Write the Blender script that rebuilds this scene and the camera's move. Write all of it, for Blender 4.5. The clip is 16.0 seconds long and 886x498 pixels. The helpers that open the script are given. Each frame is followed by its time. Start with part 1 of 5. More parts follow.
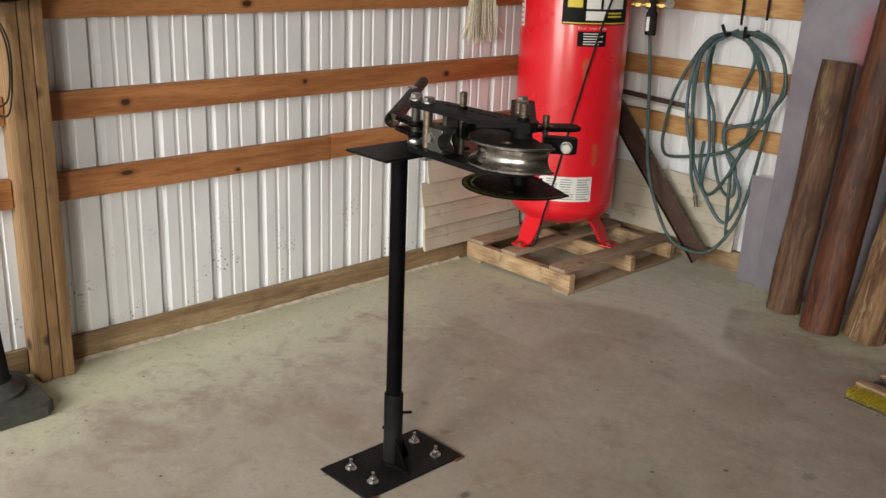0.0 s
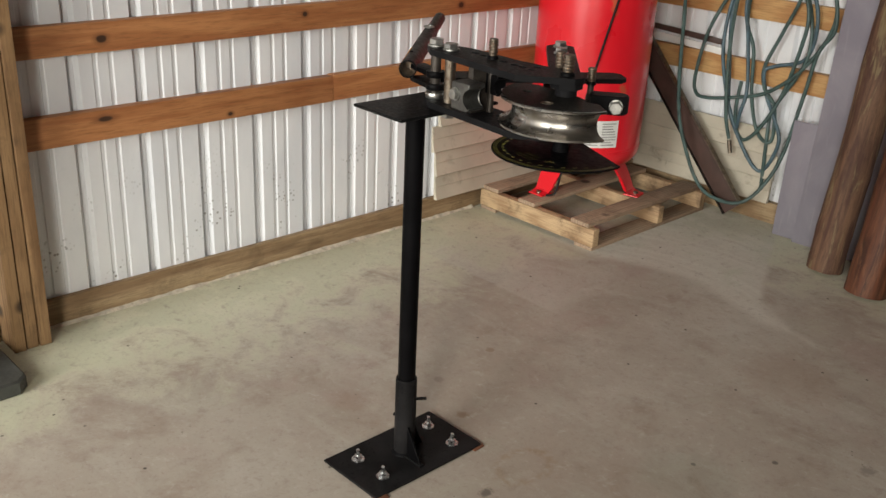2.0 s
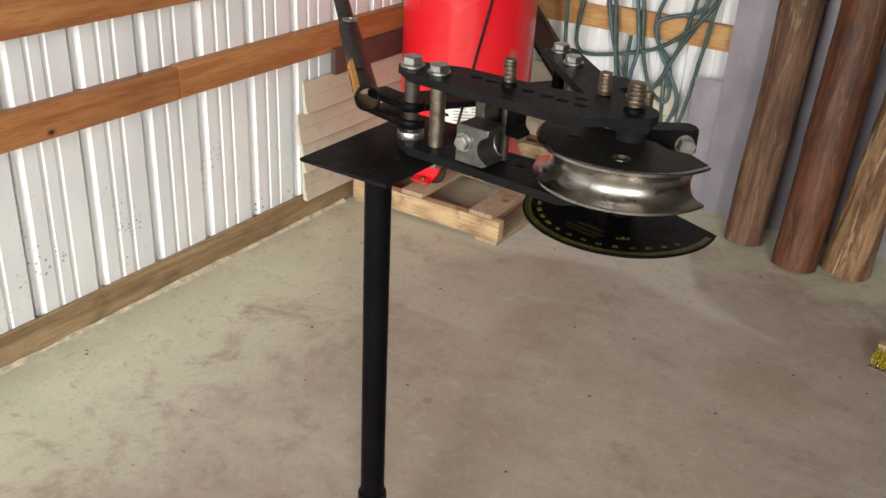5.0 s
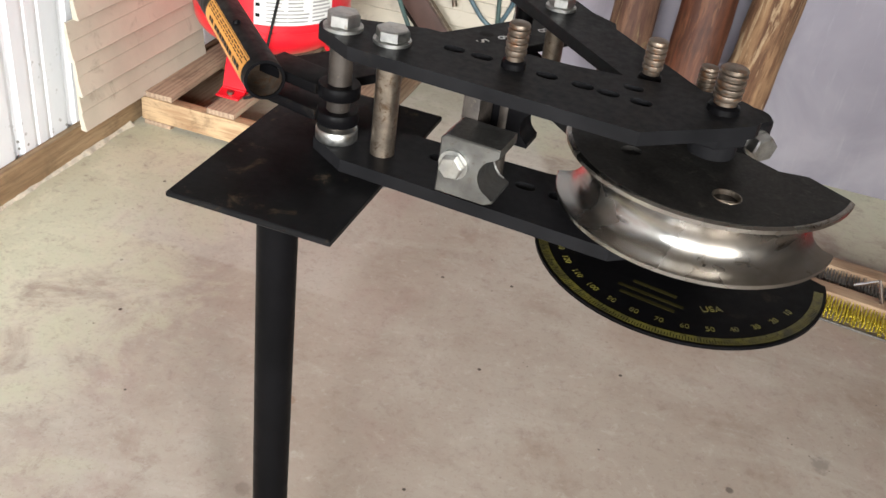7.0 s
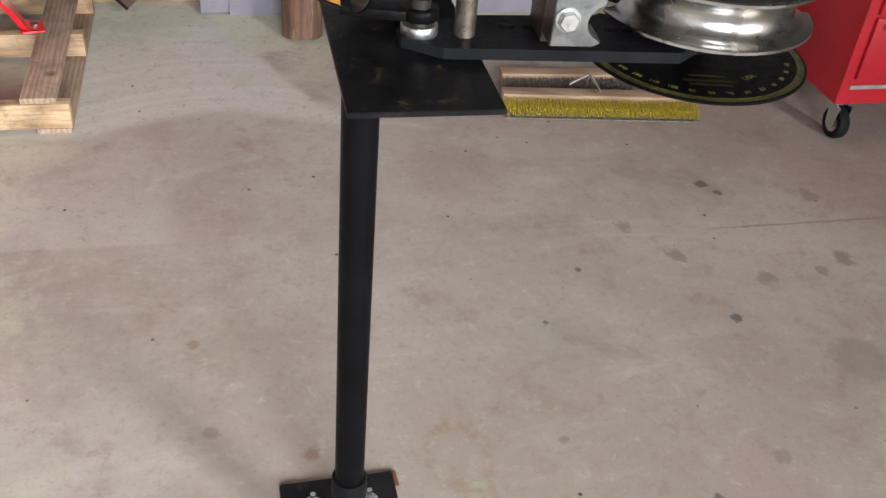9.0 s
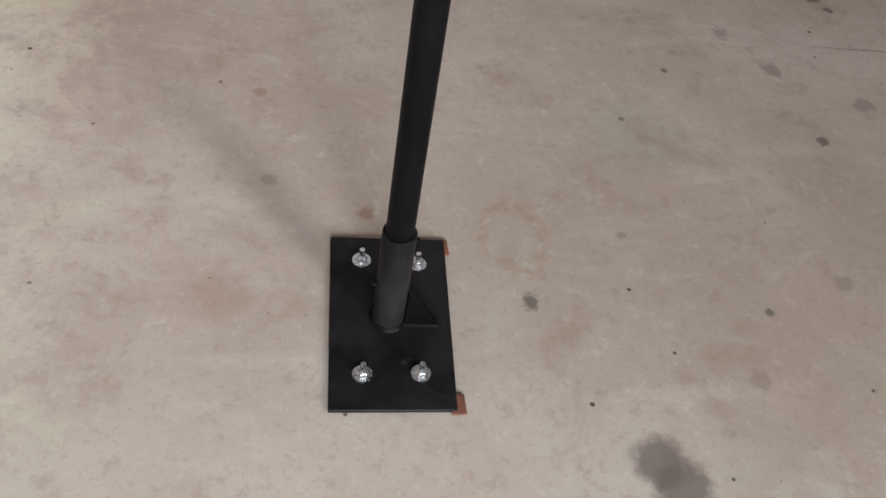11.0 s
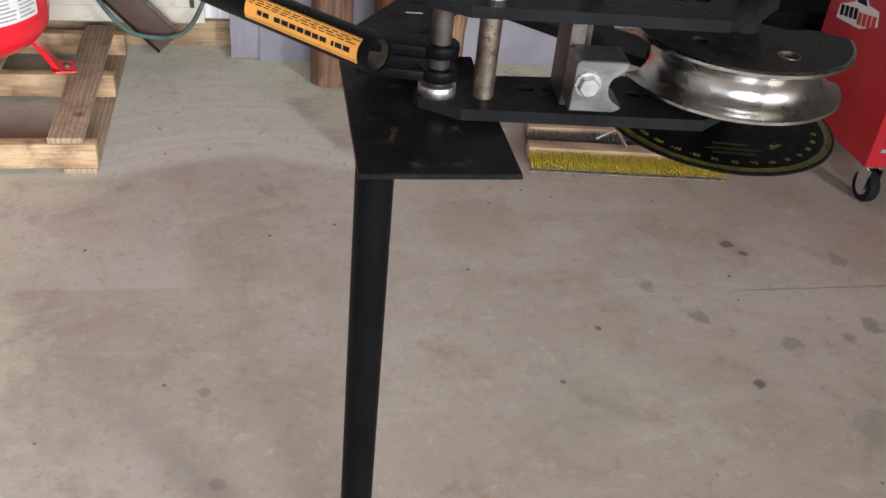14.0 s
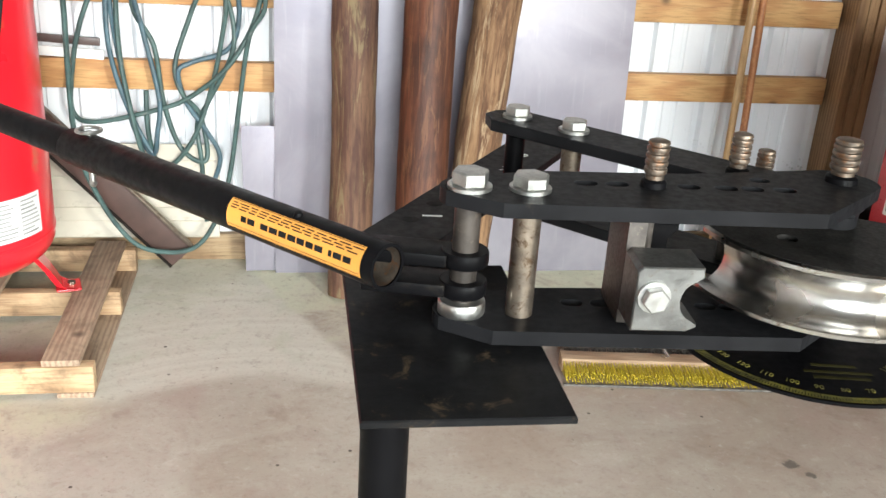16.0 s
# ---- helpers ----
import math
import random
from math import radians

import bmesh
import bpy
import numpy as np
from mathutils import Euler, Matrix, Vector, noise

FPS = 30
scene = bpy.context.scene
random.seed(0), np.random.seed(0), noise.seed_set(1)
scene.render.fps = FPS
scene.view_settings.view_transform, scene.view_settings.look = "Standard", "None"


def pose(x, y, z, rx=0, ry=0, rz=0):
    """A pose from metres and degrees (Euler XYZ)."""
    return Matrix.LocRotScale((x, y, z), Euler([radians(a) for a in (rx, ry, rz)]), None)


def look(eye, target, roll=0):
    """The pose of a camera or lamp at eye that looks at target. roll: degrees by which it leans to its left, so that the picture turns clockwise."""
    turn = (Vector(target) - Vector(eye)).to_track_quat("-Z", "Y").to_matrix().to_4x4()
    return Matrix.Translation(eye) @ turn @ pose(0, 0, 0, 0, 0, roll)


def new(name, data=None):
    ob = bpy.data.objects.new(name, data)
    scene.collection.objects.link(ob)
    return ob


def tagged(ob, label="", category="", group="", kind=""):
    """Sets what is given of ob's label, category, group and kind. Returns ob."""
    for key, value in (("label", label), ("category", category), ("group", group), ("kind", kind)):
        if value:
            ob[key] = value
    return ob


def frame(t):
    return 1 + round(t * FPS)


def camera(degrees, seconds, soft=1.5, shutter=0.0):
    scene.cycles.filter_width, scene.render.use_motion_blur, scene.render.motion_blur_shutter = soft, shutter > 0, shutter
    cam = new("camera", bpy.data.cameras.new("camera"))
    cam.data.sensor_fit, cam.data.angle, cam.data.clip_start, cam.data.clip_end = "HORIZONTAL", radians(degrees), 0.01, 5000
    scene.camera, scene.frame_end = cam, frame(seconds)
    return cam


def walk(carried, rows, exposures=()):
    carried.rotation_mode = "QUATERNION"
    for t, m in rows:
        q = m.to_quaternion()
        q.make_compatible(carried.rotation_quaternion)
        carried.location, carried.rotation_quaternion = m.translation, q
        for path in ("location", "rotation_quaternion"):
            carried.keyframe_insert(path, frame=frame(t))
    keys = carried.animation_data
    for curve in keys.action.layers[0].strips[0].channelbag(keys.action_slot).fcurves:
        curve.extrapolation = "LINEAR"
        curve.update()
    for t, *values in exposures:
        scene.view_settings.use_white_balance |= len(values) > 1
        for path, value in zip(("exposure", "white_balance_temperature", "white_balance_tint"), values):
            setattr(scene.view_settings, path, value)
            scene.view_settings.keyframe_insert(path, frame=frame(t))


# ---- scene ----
cam = camera(49.77, 16.0, soft=1.5)
EXPOSURES = [(0.0, -1.26, 7050, 6), (3.0, -1.12, 7050, 6), (5.5, -0.8, 7000, 6), (6.5, -0.55, 6750, 7), (7.5, -0.08, 6350, 8), (8.0, -0.1, 6250, 9), (9.0, -0.32, 6150, 8), (10.0, -0.5, 6200, 9), (12.5, -0.6, 6200, 9), (14.0, -0.5, 6200, 8), (14.5, -0.36, 6150, 8), (15.5, -0.18, 6250, 7), (16.0, 0.2, 6350, 2)]
PATH = [
    (0, 1.842, -1.601, 1.464, 71.73, -2.18, 46.85),
    (0.5, 1.812, -1.600, 1.473, 70.10, -2.40, 46.35),
    (1, 1.786, -1.592, 1.469, 69.19, -2.55, 46.04),
    (1.5, 1.695, -1.519, 1.451, 68.28, -3.12, 46.19),
    (2, 1.549, -1.395, 1.457, 67.14, -2.59, 47.01),
    (2.5, 1.381, -1.359, 1.459, 67.09, -3.35, 46.00),
    (3, 1.165, -1.378, 1.460, 67.17, -4.45, 37.01),
    (5.5, 0.814, -1.070, 1.458, 62.97, -1.44, 31.24),
    (6, 0.740, -0.994, 1.447, 62.83, 0.89, 28.04),
    (6.5, 0.555, -0.905, 1.435, 61.27, -4.53, 23.48),
    (7, 0.383, -0.773, 1.389, 56.35, -6.83, 19.05),
    (7.5, 0.224, -0.701, 1.407, 53.17, -1.60, 9.60),
    (8, 0.017, -0.837, 1.418, 55.51, -0.28, -5.08),
    (8.5, -0.111, -0.910, 1.422, 56.10, -3.80, -11.69),
    (9, -0.149, -0.953, 1.393, 53.08, -4.50, -11.99),
    (9.5, -0.164, -0.969, 1.350, 44.56, -6.14, -5.32),
    (10, -0.144, -0.978, 1.322, 40.82, -7.48, -4.52),
    (12.5, -0.133, -0.946, 1.299, 41.65, -6.52, -2.39),
    (13, -0.133, -0.939, 1.302, 40.24, -6.30, -2.64),
    (13.5, -0.118, -0.931, 1.374, 44.38, -5.53, -5.50),
    (14, -0.128, -0.924, 1.396, 55.54, -5.16, -9.61),
    (14.5, -0.118, -0.890, 1.376, 57.91, -3.80, -8.64),
    (15, -0.098, -0.714, 1.276, 55.03, -4.84, -9.15),
    (15.5, -0.091, -0.722, 1.303, 59.91, -4.12, -9.24),
    (16, -0.089, -0.727, 1.313, 67.79, -3.40, -8.87),
]
walk(cam, [(t, pose(x, y, z, rx, ry, rz)) for t, x, y, z, rx, ry, rz in PATH], EXPOSURES)

# ---- light ----
ROOM = dict(west=-1.235, north=2.39, east=6.0, south=-4.4, top=3.6)
world = bpy.data.worlds.new("sky")
scene.world = world
world.use_nodes = True
sky = world.node_tree.nodes.new("ShaderNodeTexSky")
sky.sky_type, sky.sun_disc = "NISHITA", False
sky.sun_elevation, sky.sun_rotation = radians(48), radians(150)
world.node_tree.links.new(sky.outputs[0], world.node_tree.nodes["Background"].inputs[0])
world.node_tree.nodes["Background"].inputs[1].default_value = 0.1


def opening_lamp(name, m, width, height, power, tint, spread=180):
    """Daylight of a door opening."""
    lamp = bpy.data.lights.new(name, "AREA")
    lamp.shape, lamp.size, lamp.size_y, lamp.energy, lamp.color = "RECTANGLE", width, height, power, tint
    lamp.spread = radians(spread)
    ob = new(name, lamp)
    ob.matrix_world = m
    return ob


opening_lamp("door_daylight", look((3.25, -4.3, 1.9), (-0.2, 0.7, 0.0)), 0.9, 1.6, 86, (1.0, 0.965, 0.93), 75)
opening_lamp("bay_daylight", look((-0.05, -4.3, 1.75), (-2.0, 1.4, 0.0)), 2.3, 1.9, 132, (0.98, 0.98, 1.0), 78)

# ---- materials ----


def material(name):
    m = bpy.data.materials.new(name)
    m.use_nodes = True
    return m, m.node_tree, m.node_tree.nodes["Principled BSDF"]


class Graph:
    """Short hand for wiring shader nodes."""

    def __init__(self, tree):
        self.tree = tree

    def node(self, kind, **kw):
        n = self.tree.nodes.new(kind)
        for k, v in kw.items():
            if k == "operation":
                n.operation = v
            elif k == "blend":
                n.blend_type = v
            elif k == "data":
                n.data_type = v
            elif k == "dims":
                n.noise_dimensions = v
            elif k == "feature":
                n.feature = v
            elif k == "distance":
                n.distance = v
        return n

    def link(self, a, b):
        self.tree.links.new(a, b)

    def put(self, sock, v):
        if isinstance(v, (int, float)):
            sock.default_value = v
        elif isinstance(v, tuple):
            sock.default_value = v if len(v) != 3 or sock.type == "VECTOR" else (*v, 1.0)
        else:
            self.link(v, sock)

    def coords(self, scale=(1, 1, 1), world_space=False, offset_random=False, rot=(0, 0, 0)):
        if world_space:
            out = self.node("ShaderNodeNewGeometry").outputs["Position"]
        else:
            out = self.node("ShaderNodeTexCoord").outputs["Object"]
        if offset_random:
            info = self.node("ShaderNodeObjectInfo")
            out = self.vec("ADD", out, self.math("MULTIPLY", info.outputs["Random"], 37.0))
        mp = self.node("ShaderNodeMapping")
        mp.inputs["Scale"].default_value = scale
        mp.inputs["Rotation"].default_value = rot
        self.link(out, mp.inputs["Vector"])
        return mp.outputs[0]

    def vec(self, op, a, b):
        n = self.node("ShaderNodeVectorMath", operation=op)
        self.put(n.inputs[0], a)
        self.put(n.inputs[1], b)
        return n.outputs["Value"] if op in ("LENGTH", "DISTANCE") else n.outputs[0]

    def math(self, op, a, b=0.0, clamp=False):
        n = self.node("ShaderNodeMath", operation=op)
        n.use_clamp = clamp
        self.put(n.inputs[0], a)
        self.put(n.inputs[1], b)
        return n.outputs[0]

    def noise(self, vec, scale, detail=4.0, rough=0.55, distort=0.0):
        n = self.node("ShaderNodeTexNoise")
        self.link(vec, n.inputs["Vector"])
        n.inputs["Scale"].default_value = scale
        n.inputs["Detail"].default_value = detail
        n.inputs["Roughness"].default_value = rough
        n.inputs["Distortion"].default_value = distort
        return n.outputs["Fac"]

    def ramp(self, fac, lo, hi, a=0.0, b=1.0):
        n = self.node("ShaderNodeMapRange")
        n.interpolation_type = "SMOOTHSTEP"
        self.link(fac, n.inputs[0])
        for k, v in zip((1, 2, 3, 4), (lo, hi, a, b)):
            n.inputs[k].default_value = v
        return n.outputs[0]

    def mix(self, fac, a, b, blend="MIX"):
        n = self.node("ShaderNodeMix", data="RGBA", blend=blend)
        self.put(n.inputs[0], fac)
        self.put(n.inputs[6], a)
        self.put(n.inputs[7], b)
        return n.outputs[2]

    def bump(self, height, strength, dist, bsdf, under=None):
        n = self.node("ShaderNodeBump")
        n.inputs["Strength"].default_value = strength
        n.inputs["Distance"].default_value = dist
        self.link(height, n.inputs["Height"])
        if under is not None:
            self.link(under, n.inputs["Normal"])
        self.link(n.outputs[0], bsdf.inputs["Normal"])
        return n.outputs[0]


def plain(name, base, rough=0.5, metal=0.0, vary=0.25, scale=14.0, grain=120.0, bump=0.1, depth=0.001, second=None, amount=0.3, coat=0.0):
    """A surface with blotches and fine grain; second: the colour of worn or dirty spots."""
    m, tree, bsdf = material(name)
    g = Graph(tree)
    p = g.coords(offset_random=True)
    big, fine = g.noise(p, scale, 5, 0.6), g.noise(p, grain, 3, 0.6)
    dark = tuple(c * (1 - vary) for c in base)
    lite = tuple(min(1.0, c * (1 + vary)) for c in base)
    col = g.mix(g.ramp(big, 0.3, 0.7), dark, lite)
    if second:
        spots = g.ramp(g.noise(p, scale * 2.3, 6, 0.7, 0.6), 0.62 - amount * 0.35, 0.78 - amount * 0.3)
        col = g.mix(spots, col, second)
    g.put(bsdf.inputs["Base Color"], col)
    g.put(bsdf.inputs["Roughness"], g.ramp(fine, 0.2, 0.8, max(0.02, rough - 0.1), min(1, rough + 0.1)))
    bsdf.inputs["Metallic"].default_value = metal
    bsdf.inputs["Coat Weight"].default_value = coat
    bsdf.inputs["Specular IOR Level"].default_value = 0.05 if max(base) < 0.03 else 0.5
    g.bump(g.math("ADD", fine, g.math("MULTIPLY", big, 0.6)), bump, depth, bsdf)
    return m


def wood(name, light, dark, axis=0, ring=26.0, rough=0.6, knots=True, grime=0.0, marks=()):
    """Sawn or turned timber, the grain along one axis of the object."""
    m, tree, bsdf = material(name)
    g = Graph(tree)
    s = [1.0, 1.0, 1.0]
    s[axis] = 0.07
    p = g.coords(tuple(s), offset_random=True)
    warp = g.noise(p, 9.0, 3, 0.5, 1.2)
    fibre = g.noise(p, 210.0, 3, 0.65)
    w = g.node("ShaderNodeTexWave")
    w.inputs["Scale"].default_value = ring
    w.inputs["Distortion"].default_value = 5.0
    w.inputs["Detail"].default_value = 3.0
    w.inputs["Detail Scale"].default_value = 1.3
    g.link(p, w.inputs["Vector"])
    lines = g.noise(p, 75.0, 4, 0.6, 0.4)
    figure = g.math("ADD", g.math("MULTIPLY", w.outputs["Fac"], 0.2), g.math("ADD", g.math("MULTIPLY", warp, 0.4), g.math("MULTIPLY", lines, 0.4)))
    col = g.mix(g.ramp(figure, 0.36, 0.66), light, dark)
    col = g.mix(g.math("MULTIPLY", g.ramp(fibre, 0.45, 0.75), 0.5), col, tuple(c * 0.4 for c in dark))
    q = g.coords(offset_random=True)
    if knots:
        v = g.node("ShaderNodeTexVoronoi")
        v.inputs["Scale"].default_value = 4.2
        g.link(q, v.inputs["Vector"])
        col = g.mix(g.ramp(g.math("ADD", v.outputs["Distance"], g.math("MULTIPLY", fibre, 0.04)), 0.15, 0.07), col, tuple(c * 0.22 for c in dark))
    if grime:
        col = g.mix(g.math("MULTIPLY", g.ramp(g.noise(q, 7.0, 6, 0.7, 0.5), 0.48, 0.7), grime), col, tuple(c * 0.3 for c in dark))
    # knots at known places: y, z, half length, half height
    for my, mz, a, b in marks:
        off = g.vec("SUBTRACT", g.coords(world_space=True), (0.0, my, mz))
        d = g.vec("LENGTH", g.vec("MULTIPLY", off, (0.0, 1.0 / a, 1.0 / b)), (0.0, 0.0, 0.0))
        d = g.math("ADD", d, g.math("MULTIPLY", g.math("SUBTRACT", warp, 0.5), 1.2))
        col = g.mix(g.math("MULTIPLY", g.ramp(d, 1.9, 0.9), 0.6), col, tuple(c * 0.5 for c in dark))
        col = g.mix(g.ramp(d, 1.0, 0.6), col, tuple(c * 0.12 for c in dark))
    g.put(bsdf.inputs["Base Color"], col)
    bsdf.inputs["Roughness"].default_value = rough
    g.bump(g.math("ADD", fibre, figure), 0.25, 0.0015, bsdf)
    return m


def bark(name, light, dark, streak, rough=0.75):
    """Old round timber: long soft streaks, dark weathering and pale scuffs."""
    m, tree, bsdf = material(name)
    g = Graph(tree)
    p = g.coords((1.0, 1.0, 0.12), offset_random=True)
    q = g.coords(offset_random=True)
    lines, fine, cloud = g.noise(p, 34.0, 5, 0.62, 0.5), g.noise(p, 150.0, 4, 0.65), g.noise(q, 4.5, 6, 0.65, 0.6)
    col = g.mix(g.ramp(lines, 0.36, 0.64), dark, light)
    col = g.mix(g.math("MULTIPLY", g.ramp(cloud, 0.5, 0.7), 0.6), col, tuple(c * 0.4 for c in dark))
    col = g.mix(g.math("MULTIPLY", g.ramp(g.noise(p, 22.0, 6, 0.72, 1.4), 0.53, 0.62), 0.7), col, streak)
    col = g.mix(g.math("MULTIPLY", g.ramp(fine, 0.52, 0.7), 0.4), col, tuple(c * 0.35 for c in dark))
    g.put(bsdf.inputs["Base Color"], col)
    bsdf.inputs["Roughness"].default_value = rough
    g.bump(g.math("ADD", fine, g.math("MULTIPLY", lines, 2.0)), 0.4, 0.003, bsdf)
    return m


def polished_die():
    """Bright worn steel with brownish tarnish and a few fine pits."""
    m, tree, bsdf = material("polished_die")
    g = Graph(tree)
    p = g.coords()
    tarnish = g.ramp(g.noise(p, 13.0, 4, 0.55, 0.4), 0.46, 0.7)
    rings = g.noise(g.coords((1.0, 1.0, 14.0)), 12.0, 3, 0.5)
    col = g.mix(tarnish, (0.37, 0.36, 0.345), (0.235, 0.212, 0.185))
    col = g.mix(g.math("MULTIPLY", g.ramp(rings, 0.5, 0.72), 0.25), col, (0.34, 0.31, 0.28))
    stain = g.math("MULTIPLY", g.ramp(g.noise(p, 34.0, 5, 0.65, 0.8), 0.56, 0.68), g.ramp(g.noise(p, 9.0, 2), 0.45, 0.6))
    col = g.mix(g.math("MULTIPLY", stain, 0.75), col, (0.13, 0.09, 0.06))
    pit = g.node("ShaderNodeTexVoronoi")
    pit.inputs["Scale"].default_value = 150.0
    g.link(p, pit.inputs["Vector"])
    pits = g.math("MULTIPLY", g.ramp(pit.outputs["Distance"], 0.2, 0.1), g.ramp(g.noise(p, 30.0, 3), 0.6, 0.68))
    col = g.mix(pits, col, (0.07, 0.05, 0.04))
    g.put(bsdf.inputs["Base Color"], col)
    g.put(bsdf.inputs["Roughness"], g.ramp(tarnish, 0.0, 1.0, 0.24, 0.38))
    bsdf.inputs["Metallic"].default_value = 1.0
    return m


def concrete():
    m, tree, bsdf = material("concrete")
    g = Graph(tree)
    p = g.coords(world_space=True)
    wide, mid, fine = g.noise(p, 0.9, 5, 0.6, 0.4), g.noise(p, 5.0, 7, 0.68, 0.5), g.noise(p, 90.0, 4, 0.7)
    streak = g.noise(g.coords((1.0, 3.4, 1.0), True, rot=(0, 0, 0.7)), 2.2, 6, 0.6, 0.8)
    col = g.mix(g.ramp(wide, 0.35, 0.65), (0.335, 0.28, 0.232), (0.43, 0.39, 0.335))
    col = g.mix(g.math("MULTIPLY", g.ramp(mid, 0.5, 0.72), 0.55), col, (0.265, 0.195, 0.15))
    col = g.mix(g.math("MULTIPLY", g.ramp(streak, 0.52, 0.7), 0.28), col, (0.49, 0.465, 0.415))
    # pinkish and greenish clouds of old spills
    spill = g.noise(p, 2.1, 5, 0.62, 0.9)
    col = g.mix(g.math("MULTIPLY", g.ramp(spill, 0.52, 0.68), 0.4), col, (0.36, 0.265, 0.235))
    col = g.mix(g.math("MULTIPLY", g.ramp(spill, 0.44, 0.3), 0.3), col, (0.40, 0.39, 0.31))
    # pale, slightly green dirt along the two walls, bay daylight painted into its colour
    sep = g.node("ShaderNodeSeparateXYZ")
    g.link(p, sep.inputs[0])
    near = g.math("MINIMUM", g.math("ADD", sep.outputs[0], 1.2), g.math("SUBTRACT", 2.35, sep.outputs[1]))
    dirt_and_light = g.ramp(g.math("ADD", near, g.math("MULTIPLY", mid, 1.4)), 1.36, 0.82)
    col = g.mix(g.math("MULTIPLY", dirt_and_light, 0.85), col, (0.69, 0.69, 0.52))
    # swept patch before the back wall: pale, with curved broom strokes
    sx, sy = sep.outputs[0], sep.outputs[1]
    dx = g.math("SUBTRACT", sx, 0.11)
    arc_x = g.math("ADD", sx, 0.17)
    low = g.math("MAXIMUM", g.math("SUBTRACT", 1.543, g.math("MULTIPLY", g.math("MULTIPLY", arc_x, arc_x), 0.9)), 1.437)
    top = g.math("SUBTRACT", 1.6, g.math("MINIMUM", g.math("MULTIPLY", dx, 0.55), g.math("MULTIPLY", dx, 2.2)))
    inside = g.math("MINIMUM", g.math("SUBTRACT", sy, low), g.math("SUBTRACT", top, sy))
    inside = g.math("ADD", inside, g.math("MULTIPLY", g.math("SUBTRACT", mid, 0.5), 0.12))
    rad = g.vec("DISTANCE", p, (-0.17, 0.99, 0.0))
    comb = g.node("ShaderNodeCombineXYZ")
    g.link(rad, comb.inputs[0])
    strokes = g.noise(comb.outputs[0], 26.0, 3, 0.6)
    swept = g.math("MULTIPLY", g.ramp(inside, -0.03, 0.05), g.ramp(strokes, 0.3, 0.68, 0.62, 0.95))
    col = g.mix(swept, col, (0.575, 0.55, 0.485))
    # paler strip with a straight edge before the pallet
    strip = g.math("MULTIPLY", g.ramp(sy, 0.925, 0.945), g.math("MULTIPLY", g.ramp(sy, 1.5, 1.0), g.math("MULTIPLY", g.ramp(sx, -0.26, -0.36), g.ramp(sx, -1.1, -0.85))))
    col = g.mix(g.math("MULTIPLY", strip, 0.4), col, (0.5, 0.475, 0.43))
    # dull green tint, stronger towards the two walls
    green_tint = g.math("MULTIPLY", g.ramp(g.math("ADD", g.math("MULTIPLY", near, 0.3), mid), 0.66, 0.5), 0.35)
    col = g.mix(green_tint, col, (0.31, 0.33, 0.23))
    blot = g.noise(p, 21.0, 6, 0.75, 0.3)
    col = g.mix(g.math("MULTIPLY", g.ramp(blot, 0.53, 0.7), 0.45), col, (0.245, 0.185, 0.155))
    col = g.mix(g.math("MULTIPLY", g.ramp(blot, 0.46, 0.28), 0.35), col, (0.55, 0.52, 0.48))
    col = g.mix(g.math("MULTIPLY", g.ramp(fine, 0.52, 0.75), 0.3), col, (0.22, 0.17, 0.14))
    grain = g.noise(p, 62.0, 5, 0.7, 0.4)
    col = g.mix(g.math("MULTIPLY", g.ramp(grain, 0.55, 0.68), 0.32), col, (0.25, 0.185, 0.155))
    col = g.mix(g.math("MULTIPLY", g.ramp(grain, 0.42, 0.3), 0.25), col, (0.54, 0.5, 0.46))
    tiny = g.node("ShaderNodeTexVoronoi")
    tiny.inputs["Scale"].default_value = 30.0
    g.link(p, tiny.inputs["Vector"])
    col = g.mix(g.math("MULTIPLY", g.ramp(tiny.outputs["Distance"], 0.09, 0.04), g.ramp(g.noise(p, 6.0, 3), 0.5, 0.66, 0.0, 0.75)), col, (0.08, 0.06, 0.05))
    # grit and pits
    v = g.node("ShaderNodeTexVoronoi")
    v.inputs["Scale"].default_value = 13.0
    v.inputs["Randomness"].default_value = 1.0
    g.link(p, v.inputs["Vector"])
    keep = g.ramp(g.noise(p, 3.3, 2), 0.47, 0.56)
    col = g.mix(g.math("MULTIPLY", g.ramp(v.outputs["Distance"], 0.075, 0.04), keep), col, (0.06, 0.045, 0.035))
    # oil drops and rust marks: place, radius, strength, colour
    oil, rust, damp = (0.075, 0.065, 0.058), (0.20, 0.10, 0.05), (0.2, 0.18, 0.15)
